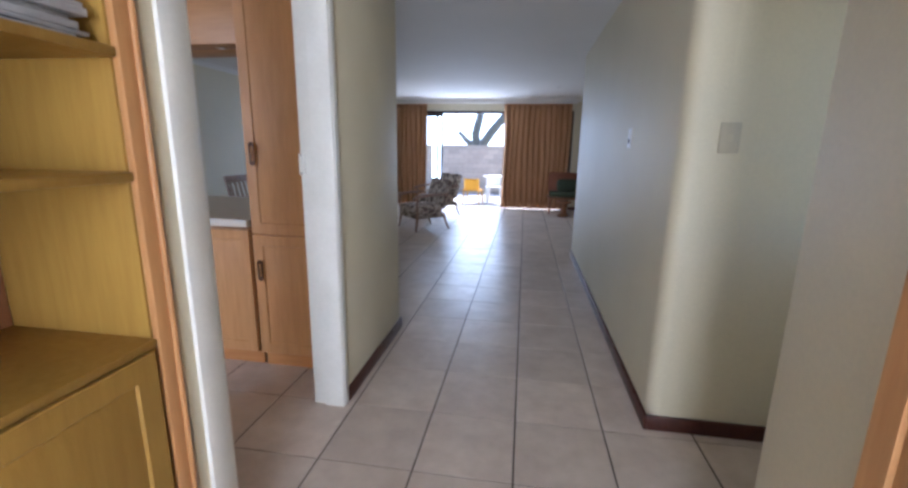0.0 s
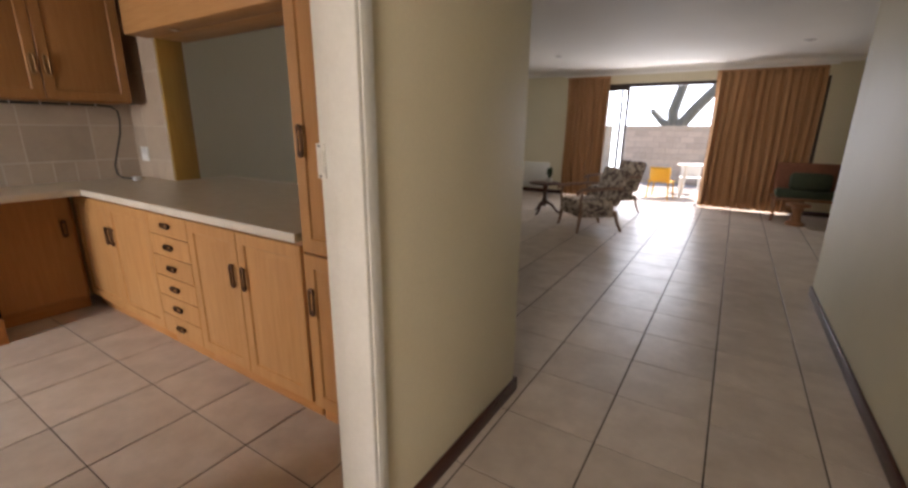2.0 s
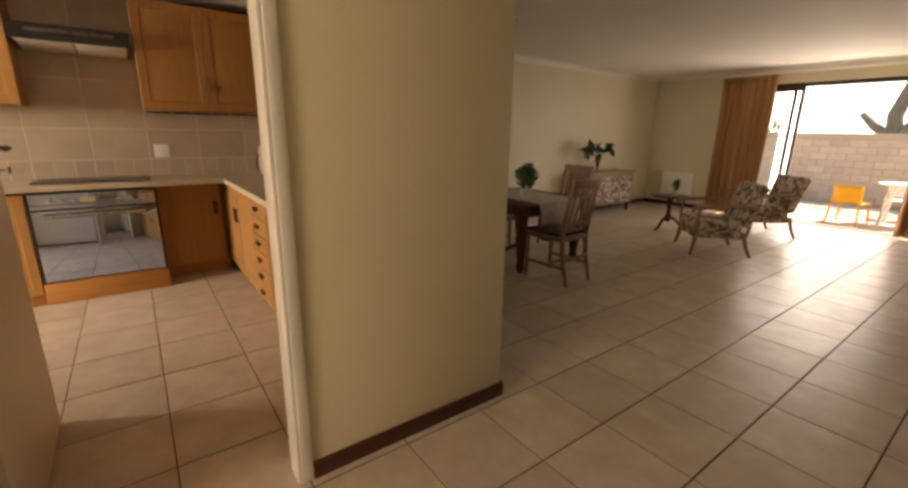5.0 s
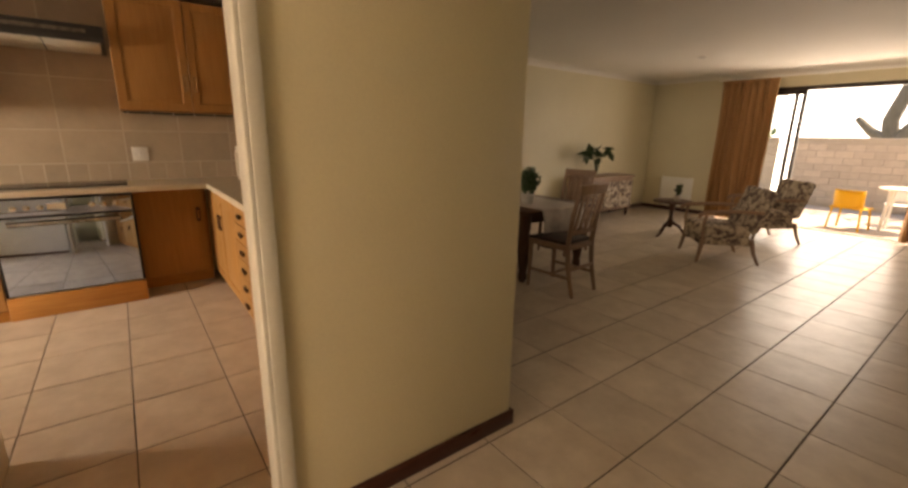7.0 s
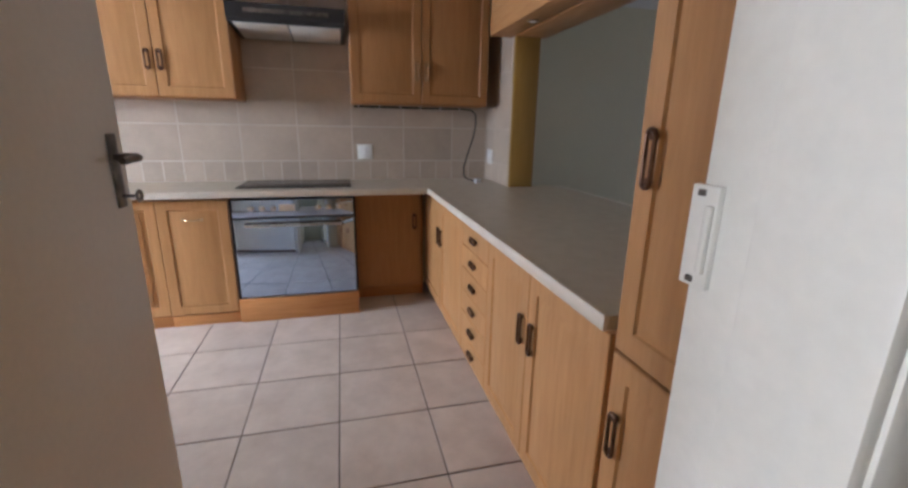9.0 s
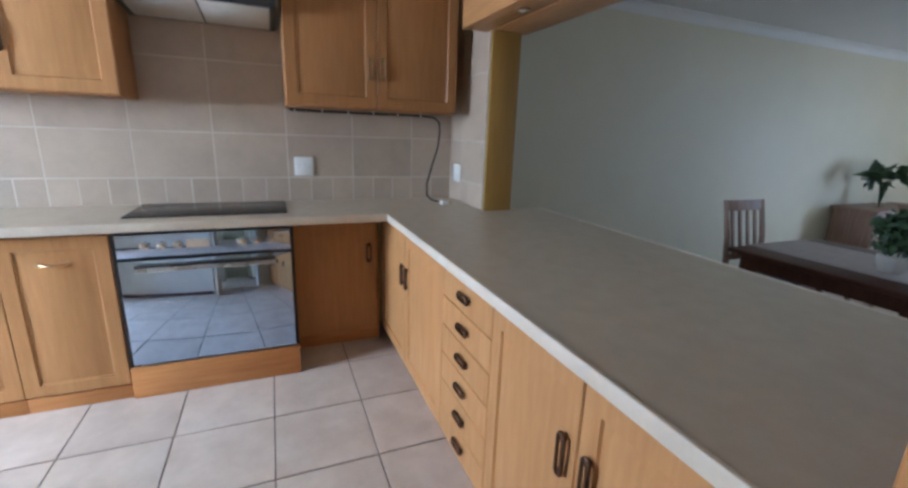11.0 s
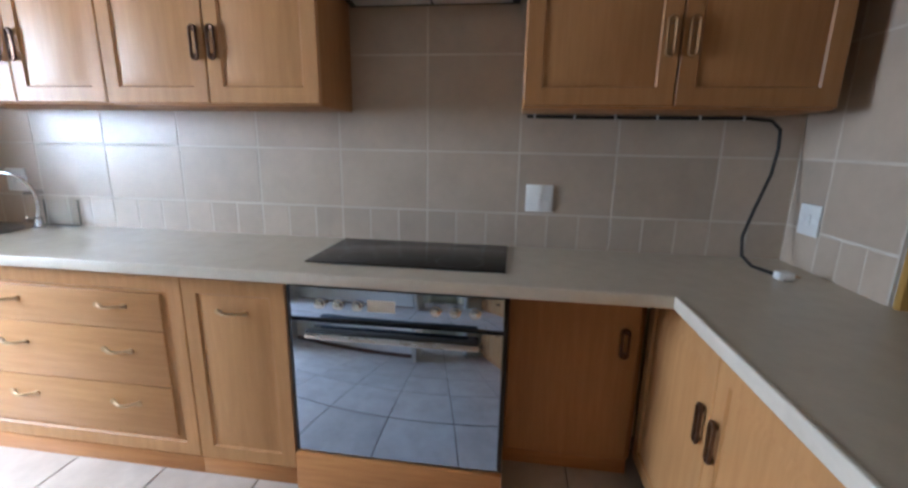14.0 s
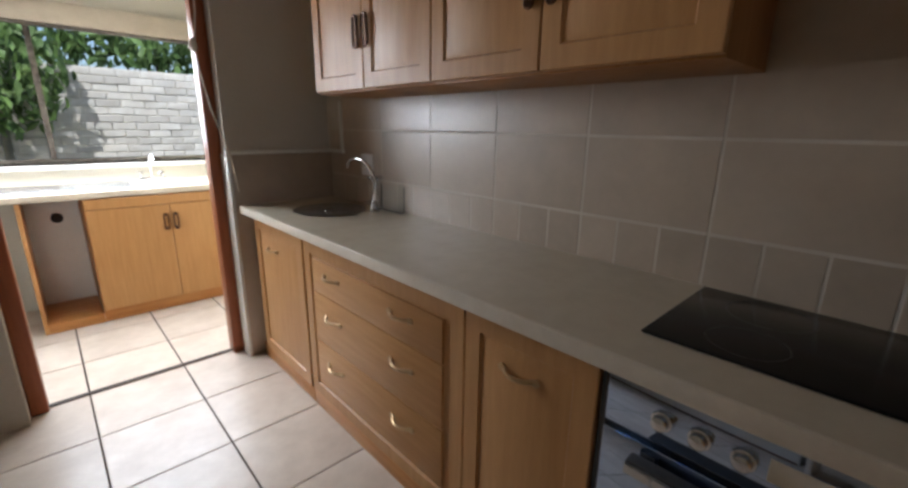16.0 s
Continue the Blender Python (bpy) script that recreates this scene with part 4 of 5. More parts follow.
def ceiling_fitting(x, y):
    c = thing("ceiling_light", pose(x, y, H), "small round flush ceiling downlight, switched off", "ceiling light", "ceiling downlights")
    part("rim", lathe(bmesh.new(), [(0.055, -0.010), (0.06, -0.006), (0.06, 0.0)], (0, 0, 0), 24), PLASTIC, c)
    part("lens", lathe(bmesh.new(), [(0.03, -0.0125), (0.04, -0.0102), (0.04, -0.009)], (0, 0, 0), 20), STEEL, c)


ceiling_fitting(-2.57, 8.0)
ceiling_fitting(-2.75, 4.7)
ceiling_fitting(0.5, 8.2)

# ---- living room: armchairs ----
def armchair():
    """Front towards -y."""
    c = thing("armchair", pose(0, 0, 0), "wooden-armed armchair in dark and cream floral cloth", "armchair", "floral armchairs")
    bm = B((-0.27, -0.29, 0.26), (0.27, 0.24, 0.42), 0.05)
    part("seat", bm, FLORAL, c)
    part("skirt", B((-0.275, -0.275, 0.20), (0.275, 0.25, 0.29), 0.015), FLORAL, c)
    bm = B((-0.28, -0.06, 0.0), (0.28, 0.06, 0.50), 0.045)
    bmesh.ops.rotate(bm, verts=bm.verts, matrix=Matrix.Rotation(radians(-17), 3, "X"))
    bmesh.ops.translate(bm, verts=bm.verts, vec=(0, 0.24, 0.34))
    part("backrest", bm, FLORAL, c)
    for s in (-1, 1):
        x = s * 0.315
        bm = tube(bmesh.new(), [(x, 0.30, 0.58), (x, 0.10, 0.585), (x, -0.12, 0.575), (x, -0.27, 0.56), (x, -0.32, 0.535), (x, -0.325, 0.50)], [0.018, 0.02, 0.024, 0.026, 0.024, 0.018], 10)
        part("armrest", bm, GREYWOOD, c, "curved wooden armrest")
        part("arm_support", tube(bmesh.new(), [(x, -0.25, 0.56), (x * 0.98, -0.27, 0.42), (x * 0.95, -0.25, 0.24)], [0.02, 0.016, 0.02], 8), GREYWOOD, c)
        part("leg", tube(bmesh.new(), [(x * 0.9, -0.25, 0.26), (x * 0.95, -0.27, 0.10), (x * 0.98, -0.29, 0.0)], [0.028, 0.02, 0.015], 8), GREYWOOD, c)
        part("leg", tube(bmesh.new(), [(x * 0.9, 0.24, 0.28), (x * 0.93, 0.28, 0.12), (x * 0.95, 0.34, 0.0)], [0.026, 0.02, 0.015], 8), GREYWOOD, c)
    return c


ac = armchair()
ac.matrix_basis = pose(-1.66, 7.04, 0, 0, 0, -48)
copy_thing(ac, pose(-1.72, 8.60, 0, 0, 0, -40))


# ---- living room: bench seat with cushion ----
bs = thing("wooden_bench", pose(0.92, 9.42, 0), "low wooden bench with a rust back and dark green cushion", "bench")
part("seat_board", B((-0.42, -0.24, 0.32), (0.62, 0.22, 0.36), 0.01), MIDWOOD, bs)
part("seat_cushion", B((-0.38, -0.24, 0.36), (0.60, 0.16, 0.47), 0.04), GREEN, bs, "dark green cushion")
bm = B((-0.40, -0.05, 0), (0.62, 0.05, 0.46), 0.04)
bmesh.ops.rotate(bm, verts=bm.verts, matrix=Matrix.Rotation(radians(-10), 3, "X"))
bmesh.ops.translate(bm, verts=bm.verts, vec=(0, 0.17, 0.40))
part("backrest", bm, RUST, bs, "rust upholstered backrest")
for x in (-0.36, 0.56):
    part("leg", tube(bmesh.new(), [(x, -0.18, 0.32), (x - 0.02, -0.23, 0.0)], [0.026, 0.02], 8), MIDWOOD, bs)
    part("leg", tube(bmesh.new(), [(x, 0.18, 0.32), (x + 0.02, 0.22, 0.0)], [0.026, 0.02], 8), MIDWOOD, bs)
gc = whole("scatter_cushion", B((-0.26, -0.07, -0.13), (0.26, 0.07, 0.13), 0.06), GREEN, pose(0.95, 9.42, 0.595, -18, 0, 3), "dark green scatter cushion leaning on the bench", "cushion")
so = thing("low_stool", pose(0.82, 8.98, 0), "small brown wooden stool", "stool")
part("seat", lathe(bmesh.new(), [(0.13, 0.27), (0.15, 0.28), (0.15, 0.305), (0.135, 0.315)], (0, 0, 0), 24), MIDWOOD, so)
part("pedestal", lathe(bmesh.new(), [(0.12, 0.0), (0.125, 0.03), (0.07, 0.06), (0.055, 0.18), (0.09, 0.27)], (0, 0, 0), 20), MIDWOOD, so)


# ---- dining corner ----
def dining_chair():
    """Front towards -y; back legs run up into the back."""
    c = thing("dining_chair", pose(0, 0, 0), "brown wooden slat-back dining chair with dark seat", "chair", "dining chairs")
    part("seat_frame", B((-0.20, -0.22, 0.40), (0.20, 0.20, 0.445), 0.008), GREYWOOD, c)
    part("seat", B((-0.19, -0.215, 0.445), (0.19, 0.17, 0.475), 0.014), LEATHER, c, "dark leather seat pad")
    for s in (-1, 1):
        part("leg", tube(bmesh.new(), [(s * 0.18, -0.20, 0.41), (s * 0.185, -0.205, 0.0)], [0.022, 0.016], 8), GREYWOOD, c)
        part("back_leg", tube(bmesh.new(), [(s * 0.175, 0.26, 0.0), (s * 0.18, 0.20, 0.25), (s * 0.18, 0.185, 0.45), (s * 0.185, 0.215, 0.70), (s * 0.19, 0.275, 0.96)], [0.016, 0.021, 0.022, 0.02, 0.016], 8), GREYWOOD, c)
        part("side_stretcher", B((s * 0.18 - 0.01, -0.19, 0.15), (s * 0.18 + 0.01, 0.22, 0.175), 0.004), GREYWOOD, c)
    part("stretcher", B((-0.18, 0.015, 0.152), (0.18, 0.035, 0.173), 0.004), GREYWOOD, c)
    part("back_stretcher", B((-0.175, 0.205, 0.22), (0.175, 0.222, 0.25), 0.004), GREYWOOD, c)
    tilt = Matrix.Rotation(radians(-12), 3, "X")
    for nm, a, b in [("top_rail", (-0.195, -0.012, 0.42), (0.195, 0.012, 0.50)), ("lower_rail", (-0.18, -0.01, 0.06), (0.18, 0.01, 0.10))] + \
            [("slat", (x - 0.017, -0.006, 0.10), (x + 0.017, 0.006, 0.42)) for x in (-0.118, -0.04, 0.04, 0.118)]:
        bm = B(a, b, 0.004)
        bmesh.ops.rotate(bm, verts=bm.verts, matrix=tilt)
        bmesh.ops.translate(bm, verts=bm.verts, vec=(0, 0.175, 0.47))
        part(nm, bm, GREYWOOD, c)
    return c


dc = dining_chair()
dc.matrix_basis = pose(-2.02, 4.69, 0, 0, 0, -86)
copy_thing(dc, pose(-2.85, 5.74, 0, 0, 0, 4))
copy_thing(dc, pose(-3.2, 4.82, 0, 0, 0, 88))

dt = thing("dining_table", pose(-2.72, 4.90, 0), "dark brown wooden dining table with turned legs", "table")
part("tabletop", B((-0.52, -0.50, 0.655), (0.52, 0.50, 0.685), 0.008), DARKWOOD, dt)
for a, b in (((-0.45, -0.44, 0.565), (0.45, -0.42, 0.655)), ((-0.45, 0.42, 0.565), (0.45, 0.44, 0.655)), ((-0.46, -0.42, 0.565), (-0.44, 0.42, 0.655)), ((0.44, -0.42, 0.565), (0.46, 0.42, 0.655))):
    part("apron", B(a, b, 0.003), DARKWOOD, dt)
for x in (-0.42, 0.42):
    for y in (-0.40, 0.40):
        part("leg", lathe(bmesh.new(), [(0.03, 0.0), (0.04, 0.02), (0.045, 0.06), (0.035, 0.10), (0.05, 0.20), (0.06, 0.36), (0.04, 0.46), (0.055, 0.52), (0.055, 0.655)], (x, y, 0), 16), DARKWOOD, dt)
for y in (-0.40, 0.40):
    part("curved_stretcher", tube(bmesh.new(), arc(9, lambda u: (-0.40 + 0.8 * u, y, 0.30 - 0.16 * math.sin(math.pi * u))), 0.02, 8), DARKWOOD, dt)
tc = thing("tablecloth", pose(-2.72, 4.90, 0.688), "pale patterned cloth lying across the dining table", "tablecloth")
bm = bmesh.new()
rows = []
for i, (x, z) in enumerate([(-0.56, -0.20), (-0.545, -0.08), (-0.53, -0.005), (-0.5, 0.003), (-0.2, 0.003), (0.2, 0.003), (0.5, 0.003), (0.53, -0.005), (0.545, -0.08), (0.565, -0.22)]):
    rows.append([bm.verts.new((x + (0.012 * math.sin(j * 1.3 + i) if z < -0.01 else 0), -0.30 + 0.05 * j, z)) for j in range(13)])
for a, b in zip(rows, rows[1:]):
    for j in range(12):
        bm.faces.new((a[j], a[j + 1], b[j + 1], b[j]))
cl = part("cloth", bm, CLOTH, tc)
md = cl.modifiers.new("thickness", "SOLIDIFY")
md.thickness = 0.003


def leaves(bm, centre, spread, n, size, rnd, flat=0.5):
    """Many small bent leaf blades round a centre."""
    for _ in range(n):
        d = Vector((rnd.gauss(0, 1), rnd.gauss(0, 1), rnd.gauss(0, 1))).normalized()
        p = Vector(centre) + Vector((d.x * spread[0], d.y * spread[1], d.z * spread[2])) * rnd.uniform(0.35, 1.0)
        s = size * rnd.uniform(0.6, 1.3)
        q = Euler((rnd.uniform(-flat, flat) * 2, rnd.uniform(-flat, flat) * 2, rnd.uniform(0, 6.28))).to_matrix()
        pts = [(-1, 0, 0), (-0.3, -0.42, 0.08), (0.4, -0.34, 0.06), (1, 0, -0.22), (0.4, 0.34, 0.06), (-0.3, 0.42, 0.08), (0, 0, -0.04)]
        vs = [bm.verts.new(p + q @ (Vector(v) * s)) for v in pts]
        for k in range(6):
            bm.faces.new((vs[k], vs[(k + 1) % 6], vs[6]))
    return bm


rn = random.Random(5)
pp = thing("potted_plant", pose(-2.55, 4.78, 0.694), "small bushy green plant in a pale pot on the table", "plant")
part("pot", lathe(bmesh.new(), [(0.05, 0.0), (0.065, 0.05), (0.07, 0.09), (0.062, 0.095), (0.05, 0.08)], (0, 0, 0), 20), POT, pp)
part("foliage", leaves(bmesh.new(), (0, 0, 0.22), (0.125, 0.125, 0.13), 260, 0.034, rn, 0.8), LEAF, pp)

sb2 = thing("sideboard", pose(-3.83, 7.55, 0), "weathered wooden sideboard with pale painted panels on short legs", "sideboard")
part("body", B((-0.41, 0.0, 0.14), (0.0, 1.25, 0.68), 0.006), GREYWOOD, sb2)
part("top", B((-0.425, -0.03, 0.68), (0.025, 1.28, 0.715), 0.008), GREYWOOD, sb2)
for k in range(3):
    f = part("door", panel_door(0.40, 0.44, 0.02, True), FLORAL, sb2, "patterned panel door")
    f.matrix_basis = pose(0.0, 0.015 + 0.41 * k, 0.18, 0, 0, 90)
    kb = part("knob", lathe(bmesh.new(), [(0.008, 0), (0.014, 0.012), (0.008, 0.02)], (0, 0, 0), 12), BRASS, f)
    kb.matrix_basis = pose(0.05, -0.02, 0.22, 90, 0, 0)
for x in (-0.37, -0.04):
    for y in (0.05, 1.20):
        part("leg", lathe(bmesh.new(), [(0.018, 0), (0.03, 0.05), (0.028, 0.14)], (x, y, 0), 12), DARKWOOD, sb2)
vp = thing("vase_of_leaves", pose(-4.02, 7.98, 0.716), "glass vase with large drooping dark leaves on the sideboard", "plant")
part("vase", lathe(bmesh.new(), [(0.05, 0.0), (0.06, 0.03), (0.05, 0.12), (0.045, 0.16)], (0, 0, 0), 18), glass, vp)
for k, (dy, dz, s) in enumerate(((-0.36, 0.40, 0.13), (-0.22, 0.46, 0.12), (-0.06, 0.44, 0.12), (0.08, 0.38, 0.11), (0.24, 0.46, 0.10), (0.34, 0.40, 0.09), (0.0, 0.30, 0.08), (-0.30, 0.34, 0.11))):
    part("stem", tube(bmesh.new(), [(0, 0, 0.01), (0, dy * 0.25, 0.26), (0.01, dy * 0.8, dz), (0.02, dy, dz - 0.03)], 0.005, 6), LEAF, vp)
    part("leaf", leaves(bmesh.new(), (0.02, dy, dz - 0.05), (0.03, 0.035, 0.05), 4, s, rn, 0.6), LEAF, vp)

st2 = thing("side_table", pose(-2.55, 7.72, 0), "dark round tripod side table", "table")
part("tabletop", lathe(bmesh.new(), [(0.24, 0.475), (0.26, 0.485), (0.26, 0.497), (0.245, 0.503)], (0, 0, 0), 32), DARKWOOD, st2)
part("column", lathe(bmesh.new(), [(0.03, 0.12), (0.045, 0.18), (0.025, 0.28), (0.035, 0.38), (0.05, 0.475)], (0, 0, 0), 16), DARKWOOD, st2)
for k in range(3):
    a = k * 2.094 + 0.4
    part("foot", tube(bmesh.new(), [(0.02 * math.cos(a), 0.02 * math.sin(a), 0.20), (0.12 * math.cos(a), 0.12 * math.sin(a), 0.14), (0.20 * math.cos(a), 0.20 * math.sin(a), 0.04), (0.26 * math.cos(a), 0.26 * math.sin(a), 0.014)], [0.024, 0.022, 0.018, 0.014], 8), DARKWOOD, st2)
cp = thing("small_cactus", pose(-2.50, 7.74, 0.504), "small upright green plant in a pale pot on the side table", "plant")
part("pot", lathe(bmesh.new(), [(0.04, 0.0), (0.055, 0.06), (0.05, 0.065)], (0, 0, 0), 16), POT, cp)
part("foliage", leaves(bmesh.new(), (0, 0, 0.15), (0.045, 0.045, 0.09), 70, 0.03, rn, 1.2), LEAF, cp)

ht = thing("panel_heater", pose(-3.62, YF, 0.10), "white electric panel heater fixed to the wall", "heater")
part("panel", B((-0.30, -0.045, 0.0), (0.30, -0.012, 0.54), 0.012), WHITE, ht)
for x in (-0.2, 0.2):
    part("bracket", B((x - 0.02, -0.012, 0.1), (x + 0.02, 0.0, 0.44)), STEEL, ht)

# ---- outside the sliding door ----
structure("ground", B((-120, -120, -0.40), (120, 160, -0.15)), SOIL, "dry garden ground with sparse grass", "ground")
pv = structure("pavement", B((-7, YF + 0.2, -0.16), (7, 14.3, -0.106)), MORTAR, "pale sunlit patio paving", "pavement")


def chamfer_box(sx, sy, sz, c=0.004):
    """A block centred in x and y with its top at 0; its top edge chamfered."""
    bm = bmesh.new()
    lo = [bm.verts.new((x * sx / 2, y * sy / 2, -sz)) for x, y in ((-1, -1), (1, -1), (1, 1), (-1, 1))]
    md_ = [bm.verts.new((x * sx / 2, y * sy / 2, -c)) for x, y in ((-1, -1), (1, -1), (1, 1), (-1, 1))]
    hi = [bm.verts.new((x * (sx / 2 - c), y * (sy / 2 - c), 0)) for x, y in ((-1, -1), (1, -1), (1, 1), (-1, 1))]
    for a, b in ((lo, md_), (md_, hi)):
        for k in range(4):
            bm.faces.new((a[k], a[(k + 1) % 4], b[(k + 1) % 4], b[k]))
    bm.faces.new(hi)
    return bm


def shared(name, bm, mat):
    bmesh.ops.recalc_face_normals(bm, faces=bm.faces)
    me = bpy.data.meshes.new(name)
    bm.to_mesh(me)
    bm.free()
    me.materials.append(mat)
    return me


def piece(name, me, parent, m):
    ob = new(name, me)
    ob.parent = parent
    ob.matrix_basis = m
    return ob


pme = shared("paver", chamfer_box(0.485, 0.485, 0.05, 0.006), PATIO)
for i in range(10):
    for j in range(8):
        piece("paver", pme, pv, pose(-4.0 + 0.49 * i, YF + 0.46 + 0.49 * j, -0.1))

gw = structure("garden_wall", B((-12, 14.42, -0.2), (8, 14.62, 1.38)), MORTAR, "buff brick garden wall behind the patio", "wall")
bme = shared("brick", chamfer_box(0.32, 0.14, 0.03, 0.006), BRICK)
rn = random.Random(8)
for j in range(9):
    for i in range(28):
        piece("brick", bme, gw, pose(-6.3 + 0.33 * i + (0.165 if j % 2 else 0), 14.405 + rn.uniform(-0.004, 0.004), 0.0 + 0.15 * j + 0.02, 90, 0, 0))
part("coping", B((-12, 14.38, 1.38), (8, 14.66, 1.43), 0.01), MORTAR, gw)


def tree(name, base, limbs, crowns, label, rnd, leaf_mat=LEAFOUT, size=0.10, per=170):
    t = thing(name, pose(*base), label, "tree")
    for nm, pts, rs in limbs:
        part(nm, tube(bmesh.new(), pts, rs, 9), BARK, t)
    for c, s in crowns:
        part("crown", leaves(bmesh.new(), c, s, per, size, rnd, 0.9), leaf_mat, t)
    return t


rn = random.Random(11)
tree("tree", (-1.75, 15.9, -0.15), [("trunk", [(0, 0, 0), (0.03, 0, 0.8), (0.05, 0, 1.45)], [0.24, 0.21, 0.2]),
                                    ("limb", [(0.05, 0, 1.4), (0.55, 0, 2.1), (1.2, 0.1, 2.9), (2.0, 0.1, 4.2)], [0.17, 0.15, 0.13, 0.09]),
                                    ("limb", [(0.03, 0, 1.4), (-0.05, 0, 2.0), (0.15, 0, 2.8), (0.2, 0.2, 4.2)], [0.16, 0.15, 0.13, 0.09]),
                                    ("limb", [(0.0, 0, 1.5), (-0.35, 0, 1.75), (-0.65, 0.1, 2.05)], [0.13, 0.10, 0.07])],
     [((0.3, 0.2, 4.6), (1.2, 1.0, 0.7)), ((2.1, 0.1, 4.7), (1.1, 0.9, 0.7))], "leaning grey tree with thick forked limbs behind the garden wall", rn)
for k, (x, y, r) in enumerate(((-7.0, 17.5, 0.9), (-5.2, 18.5, 0.8), (-9.0, 18.0, 1.3), (2.5, 18.0, 1.0))):
    b = thing("shrub", pose(x, y, -0.15), "loose green shrub behind the garden wall", "shrub", "shrubs behind the wall")
    part("stem", tube(bmesh.new(), [(0, 0, 0), (0.05, 0, 0.8), (0.0, 0.05, 1.3)], [0.06, 0.05, 0.03], 7), BARK, b)
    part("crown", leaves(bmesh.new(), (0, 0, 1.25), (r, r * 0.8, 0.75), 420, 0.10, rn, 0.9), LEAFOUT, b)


def patio_chair(mat, m, label):
    c = thing("patio_chair", m, label, "chair", "patio chairs")
    part("seat", B((-0.23, -0.22, 0.36), (0.23, 0.20, 0.385), 0.012), mat, c)
    bm = bmesh.new()
    rows = []
    for j in range(6):
        rows.append([bm.verts.new((0.22 * math.sin(a), 0.20 + 0.03 * j / 5 - 0.10 * (1 - math.cos(a)) , 0.37 + 0.30 * j / 5)) for a in [(-1.2 + 0.3 * k) for k in range(9)]])
    for a, b in zip(rows, rows[1:]):
        for k in range(8):
            bm.faces.new((a[k], a[k + 1], b[k + 1], b[k]))
    bk = part("backrest", bm, mat, c)
    md = bk.modifiers.new("thickness", "SOLIDIFY")
    md.thickness = 0.015
    for x in (-0.19, 0.19):
        for y in (-0.19, 0.18):
            part("leg", tube(bmesh.new(), [(x, y, 0.36), (x * 1.15, y * 1.15, 0.0)], [0.018, 0.014], 8), mat, c)
    return c


patio_chair(YELLOW, pose(-1.31, 11.3, -0.1, 0, 0, 172), "yellow plastic patio chair beside the white table")
patio_chair(PLASTIC, pose(-0.85, 12.45, -0.1, 0, 0, 10), "white plastic patio chair beside the table")
ptb = thing("patio_table", pose(-0.72, 11.75, -0.1), "white plastic patio table in the sun", "table")
part("tabletop", lathe(bmesh.new(), [(0.36, 0.69), (0.38, 0.70), (0.38, 0.715), (0.36, 0.72)], (0, 0, 0), 32), PLASTIC, ptb)
for k in range(4):
    a = math.pi / 4 + k * math.pi / 2
    part("leg", tube(bmesh.new(), [(0.25 * math.cos(a), 0.25 * math.sin(a), 0.69), (0.32 * math.cos(a), 0.32 * math.sin(a), 0.0)], 0.02, 8), PLASTIC, ptb)

# glowing board beyond the garden: stands in for the overexposed sky, adds light
sky_board = bpy.data.materials.new("sky_glow")
sky_board.use_nodes = True
em = sky_board.node_tree.nodes.new("ShaderNodeEmission")
em.inputs[0].default_value, em.inputs[1].default_value = (0.80, 0.90, 1.0, 1), 1.5
sky_board.node_tree.links.new(em.outputs[0], sky_board.node_tree.nodes["Material Output"].inputs[0])
structure("backdrop", B((-110, 90, -1), (110, 91, 55)), sky_board, "glowing board for the overexposed sky beyond the garden", "backdrop")

# ---- outside the scullery window ----
# the wall's strong sunlight is partly in its pale colour
yw = structure("yard_wall", B((-9, -5.6, -0.2), (2, -5.35, 1.95)), GLAREBRICK, "stacked brick yard wall behind the scullery, paled for sun glare", "wall")
bme2 = shared("brick", chamfer_box(0.225, 0.075, 0.03, 0.006), GLAREBRICK)
for j in range(21):
    for i in range(14):
        piece("brick", bme2, yw, pose(-5.5 + 0.235 * i + (0.118 if j % 2 else 0), -5.335 + rn.uniform(-0.006, 0.008), 0.20 + 0.085 * j, -90, 0, 0))
for k, (x, z, r) in enumerate(((-3.1, 2.5, 0.85), (-4.3, 2.55, 0.85), (-2.75, 1.95, 0.62), (-5.5, 2.55, 0.9), (-6.7, 2.5, 0.9), (-2.0, 2.5, 0.8))):
    b = thing("creeper_bush", pose(x, -6.0 if k != 2 else -5.3, -0.15), "leafy green bush growing over the yard wall", "shrub", "bushes at the yard wall")
    part("stem", tube(bmesh.new(), [(0, 0, 0), (0.04, 0, z * 0.5), (0.0, 0.03, z)], [0.06, 0.045, 0.02], 7), BARK, b)
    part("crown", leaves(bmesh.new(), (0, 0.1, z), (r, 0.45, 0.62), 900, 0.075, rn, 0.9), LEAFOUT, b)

# ---- wall tiles of the kitchen ----
wall_k = tagged(mesh_object("splashback", joined([((XW, YS, 0.9), (XW + 0.0112, YN0, H)), ((XW + 0.0112, YN0 - 0.0112, 0.9), (-3.72, YN0, H))]), WGROUT), "taupe ceramic tiled splashback with pale joints", "splashback", kind="structure")
ZR = [1.06, 1.32, 1.715, 2.11, 2.40]
tile_meshes = {}


def wall_tile(w, h, m):
    key = (round(w, 3), round(h, 3))
    if key not in tile_meshes:
        tile_meshes[key] = shared("wall_tile", chamfer_box(w - 0.008, h - 0.008, 0.006, 0.0008), WTILE)
    piece("wall_tile", tile_meshes[key], wall_k, m)


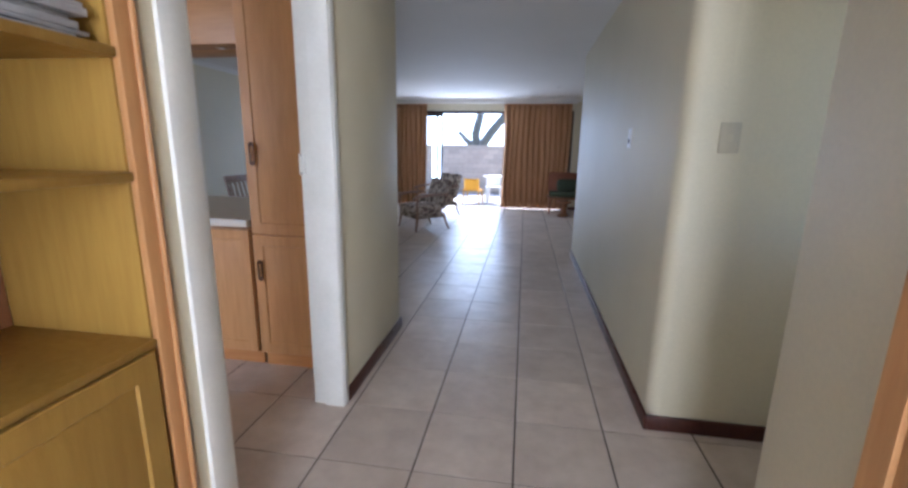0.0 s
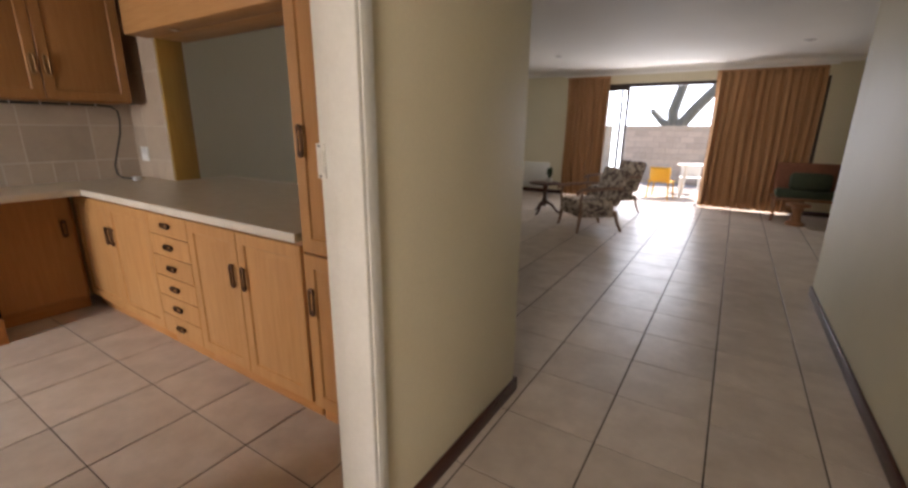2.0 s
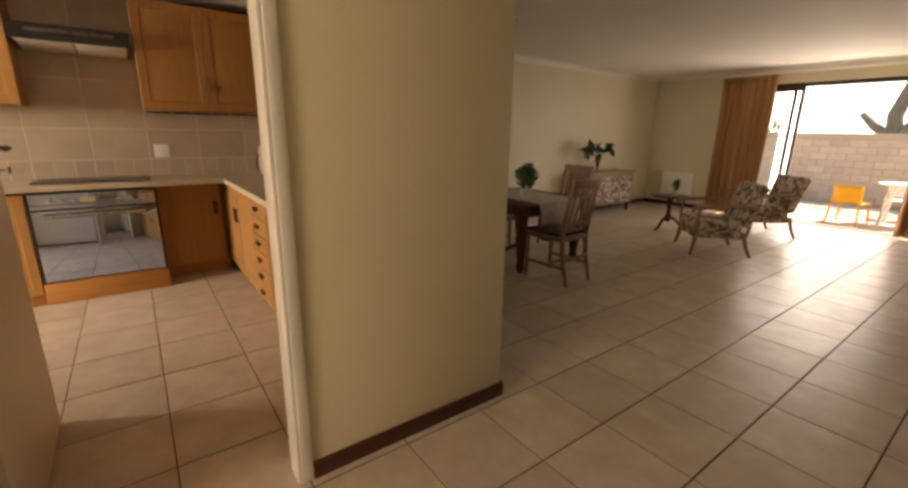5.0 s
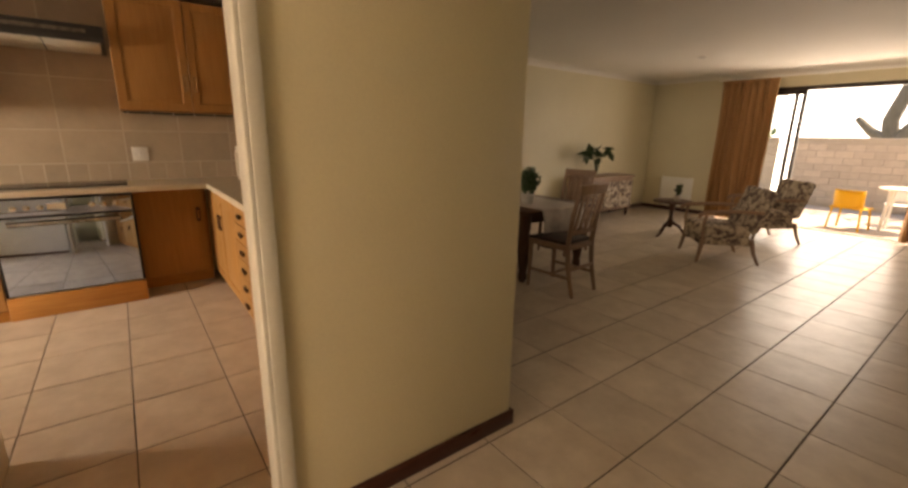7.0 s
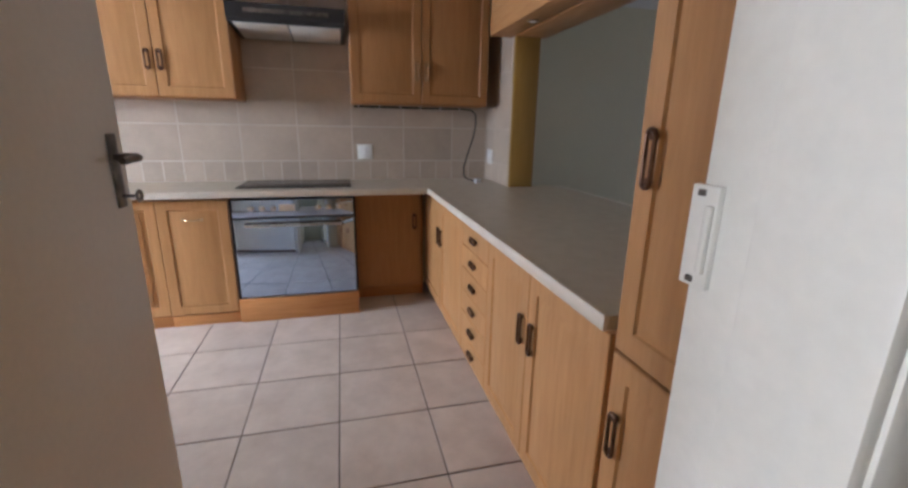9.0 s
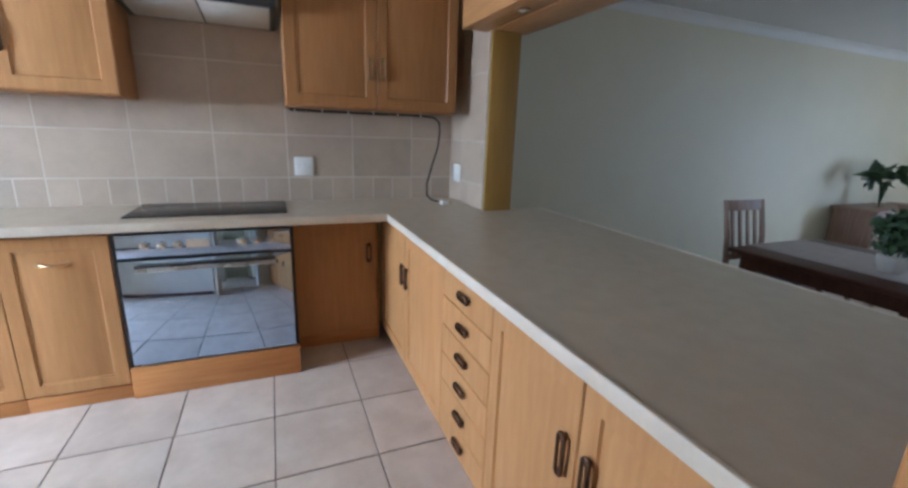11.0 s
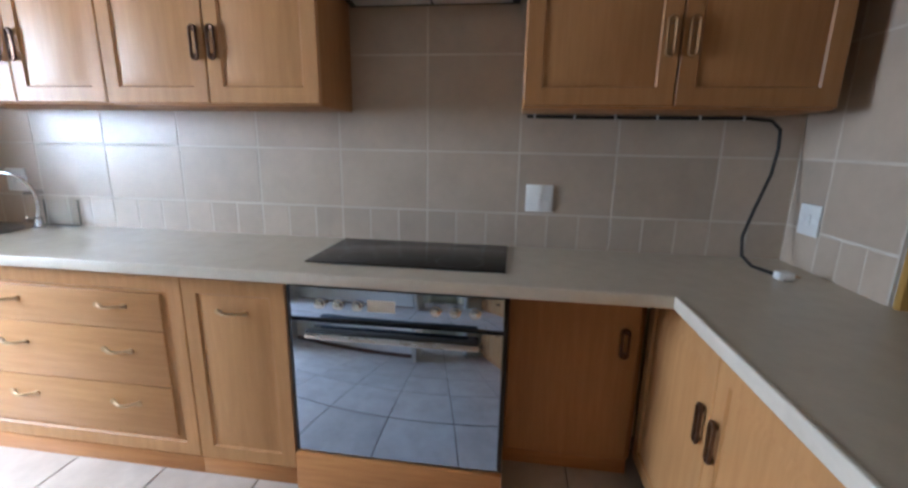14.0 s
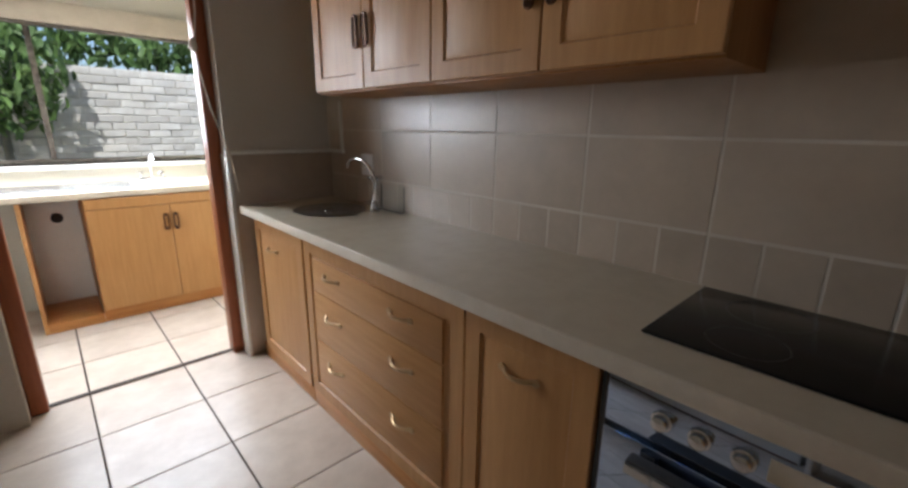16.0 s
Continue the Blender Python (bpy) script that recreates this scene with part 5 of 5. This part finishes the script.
ys = [YS + 0.025, -1.124] + [-0.724 + 0.4 * k for k in range(9)] + [YN0 - 0.012]
for y0, y1 in zip(ys, ys[1:]):
    for z0, z1 in zip(ZR, ZR[1:]):
        if y1 < -1.1 and z0 > 1.2:
            continue
        wall_tile(y1 - y0, z1 - z0, Matrix.Translation((XW + 0.0125, (y0 + y1) / 2, (z0 + z1) / 2)) @ Matrix(((0, 0, 1, 0), (1, 0, 0, 0), (0, 1, 0, 0), (0, 0, 0, 1))))
    n = max(1, round((y1 - y0) / 0.133))
    for k in range(n):
        w = (y1 - y0) / n
        wall_tile(w, 0.155, Matrix.Translation((XW + 0.0125, y0 + w * (k + 0.5), 0.9815)) @ Matrix(((0, 0, 1, 0), (1, 0, 0, 0), (0, 1, 0, 0), (0, 0, 0, 1))))
xs = [XW + 0.014, -4.06, -3.722]
face = Matrix(((1, 0, 0, 0), (0, 0, -1, 0), (0, 1, 0, 0), (0, 0, 0, 1)))
for x0, x1 in zip(xs, xs[1:]):
    for z0, z1 in zip(ZR, ZR[1:]):
        wall_tile(x1 - x0, z1 - z0, Matrix.Translation(((x0 + x1) / 2, YN0 - 0.0125, (z0 + z1) / 2)) @ face)
    n = max(1, round((x1 - x0) / 0.133))
    for k in range(n):
        w = (x1 - x0) / n
        wall_tile(w, 0.155, Matrix.Translation((x0 + w * (k + 0.5), YN0 - 0.0125, 0.9815)) @ face)

# ---- floor tiles: the walked stretch singly, the rest joined ----
P = 0.419
tme = shared("floor_tile", chamfer_box(P - 0.0075, P - 0.0055, 0.008, 0.0015), TILE)
floor_ob = bpy.data.objects["floor"]
near, rest = [], []
for i in range(-11, 7):
    for j in range(-11, 22):
        x, y = 0.015 + P * (i + 0.5), 1.10 + P * (j + 0.5)
        if x < XW - 0.2 or x > XE + 0.2 or y > YF + 0.15:
            continue
        d = 0.0
        if y < 3.0 and not (x < 0.9 and y > -1.6):
            d = 9.0
        if y >= 3.0:
            d = max(0.0, y - 6.6) + max(0.0, -2.4 - x) + max(0.0, x - 0.7)
        (near if d < 0.6 else rest).append((x, y))
near, rest = near[:300], rest + near[300:]
for x, y in near:
    piece("floor_tile", tme, floor_ob, pose(x, y, 0))
bm = bmesh.new()
c = 0.0015
hx, hy = P / 2 - 0.00375, P / 2 - 0.00275
for x, y in rest:
    lo = [bm.verts.new((x + a * hx, y + b * hy, -0.008)) for a, b in ((-1, -1), (1, -1), (1, 1), (-1, 1))]
    hi = [bm.verts.new((x + a * (hx - c), y + b * (hy - c), 0)) for a, b in ((-1, -1), (1, -1), (1, 1), (-1, 1))]
    for k in range(4):
        bm.faces.new((lo[k], lo[(k + 1) % 4], hi[(k + 1) % 4], hi[k]))
    bm.faces.new(hi)
far = part("floor_tiles", bm, TILES_FAR, floor_ob)
tagged(far, kind="stuff")
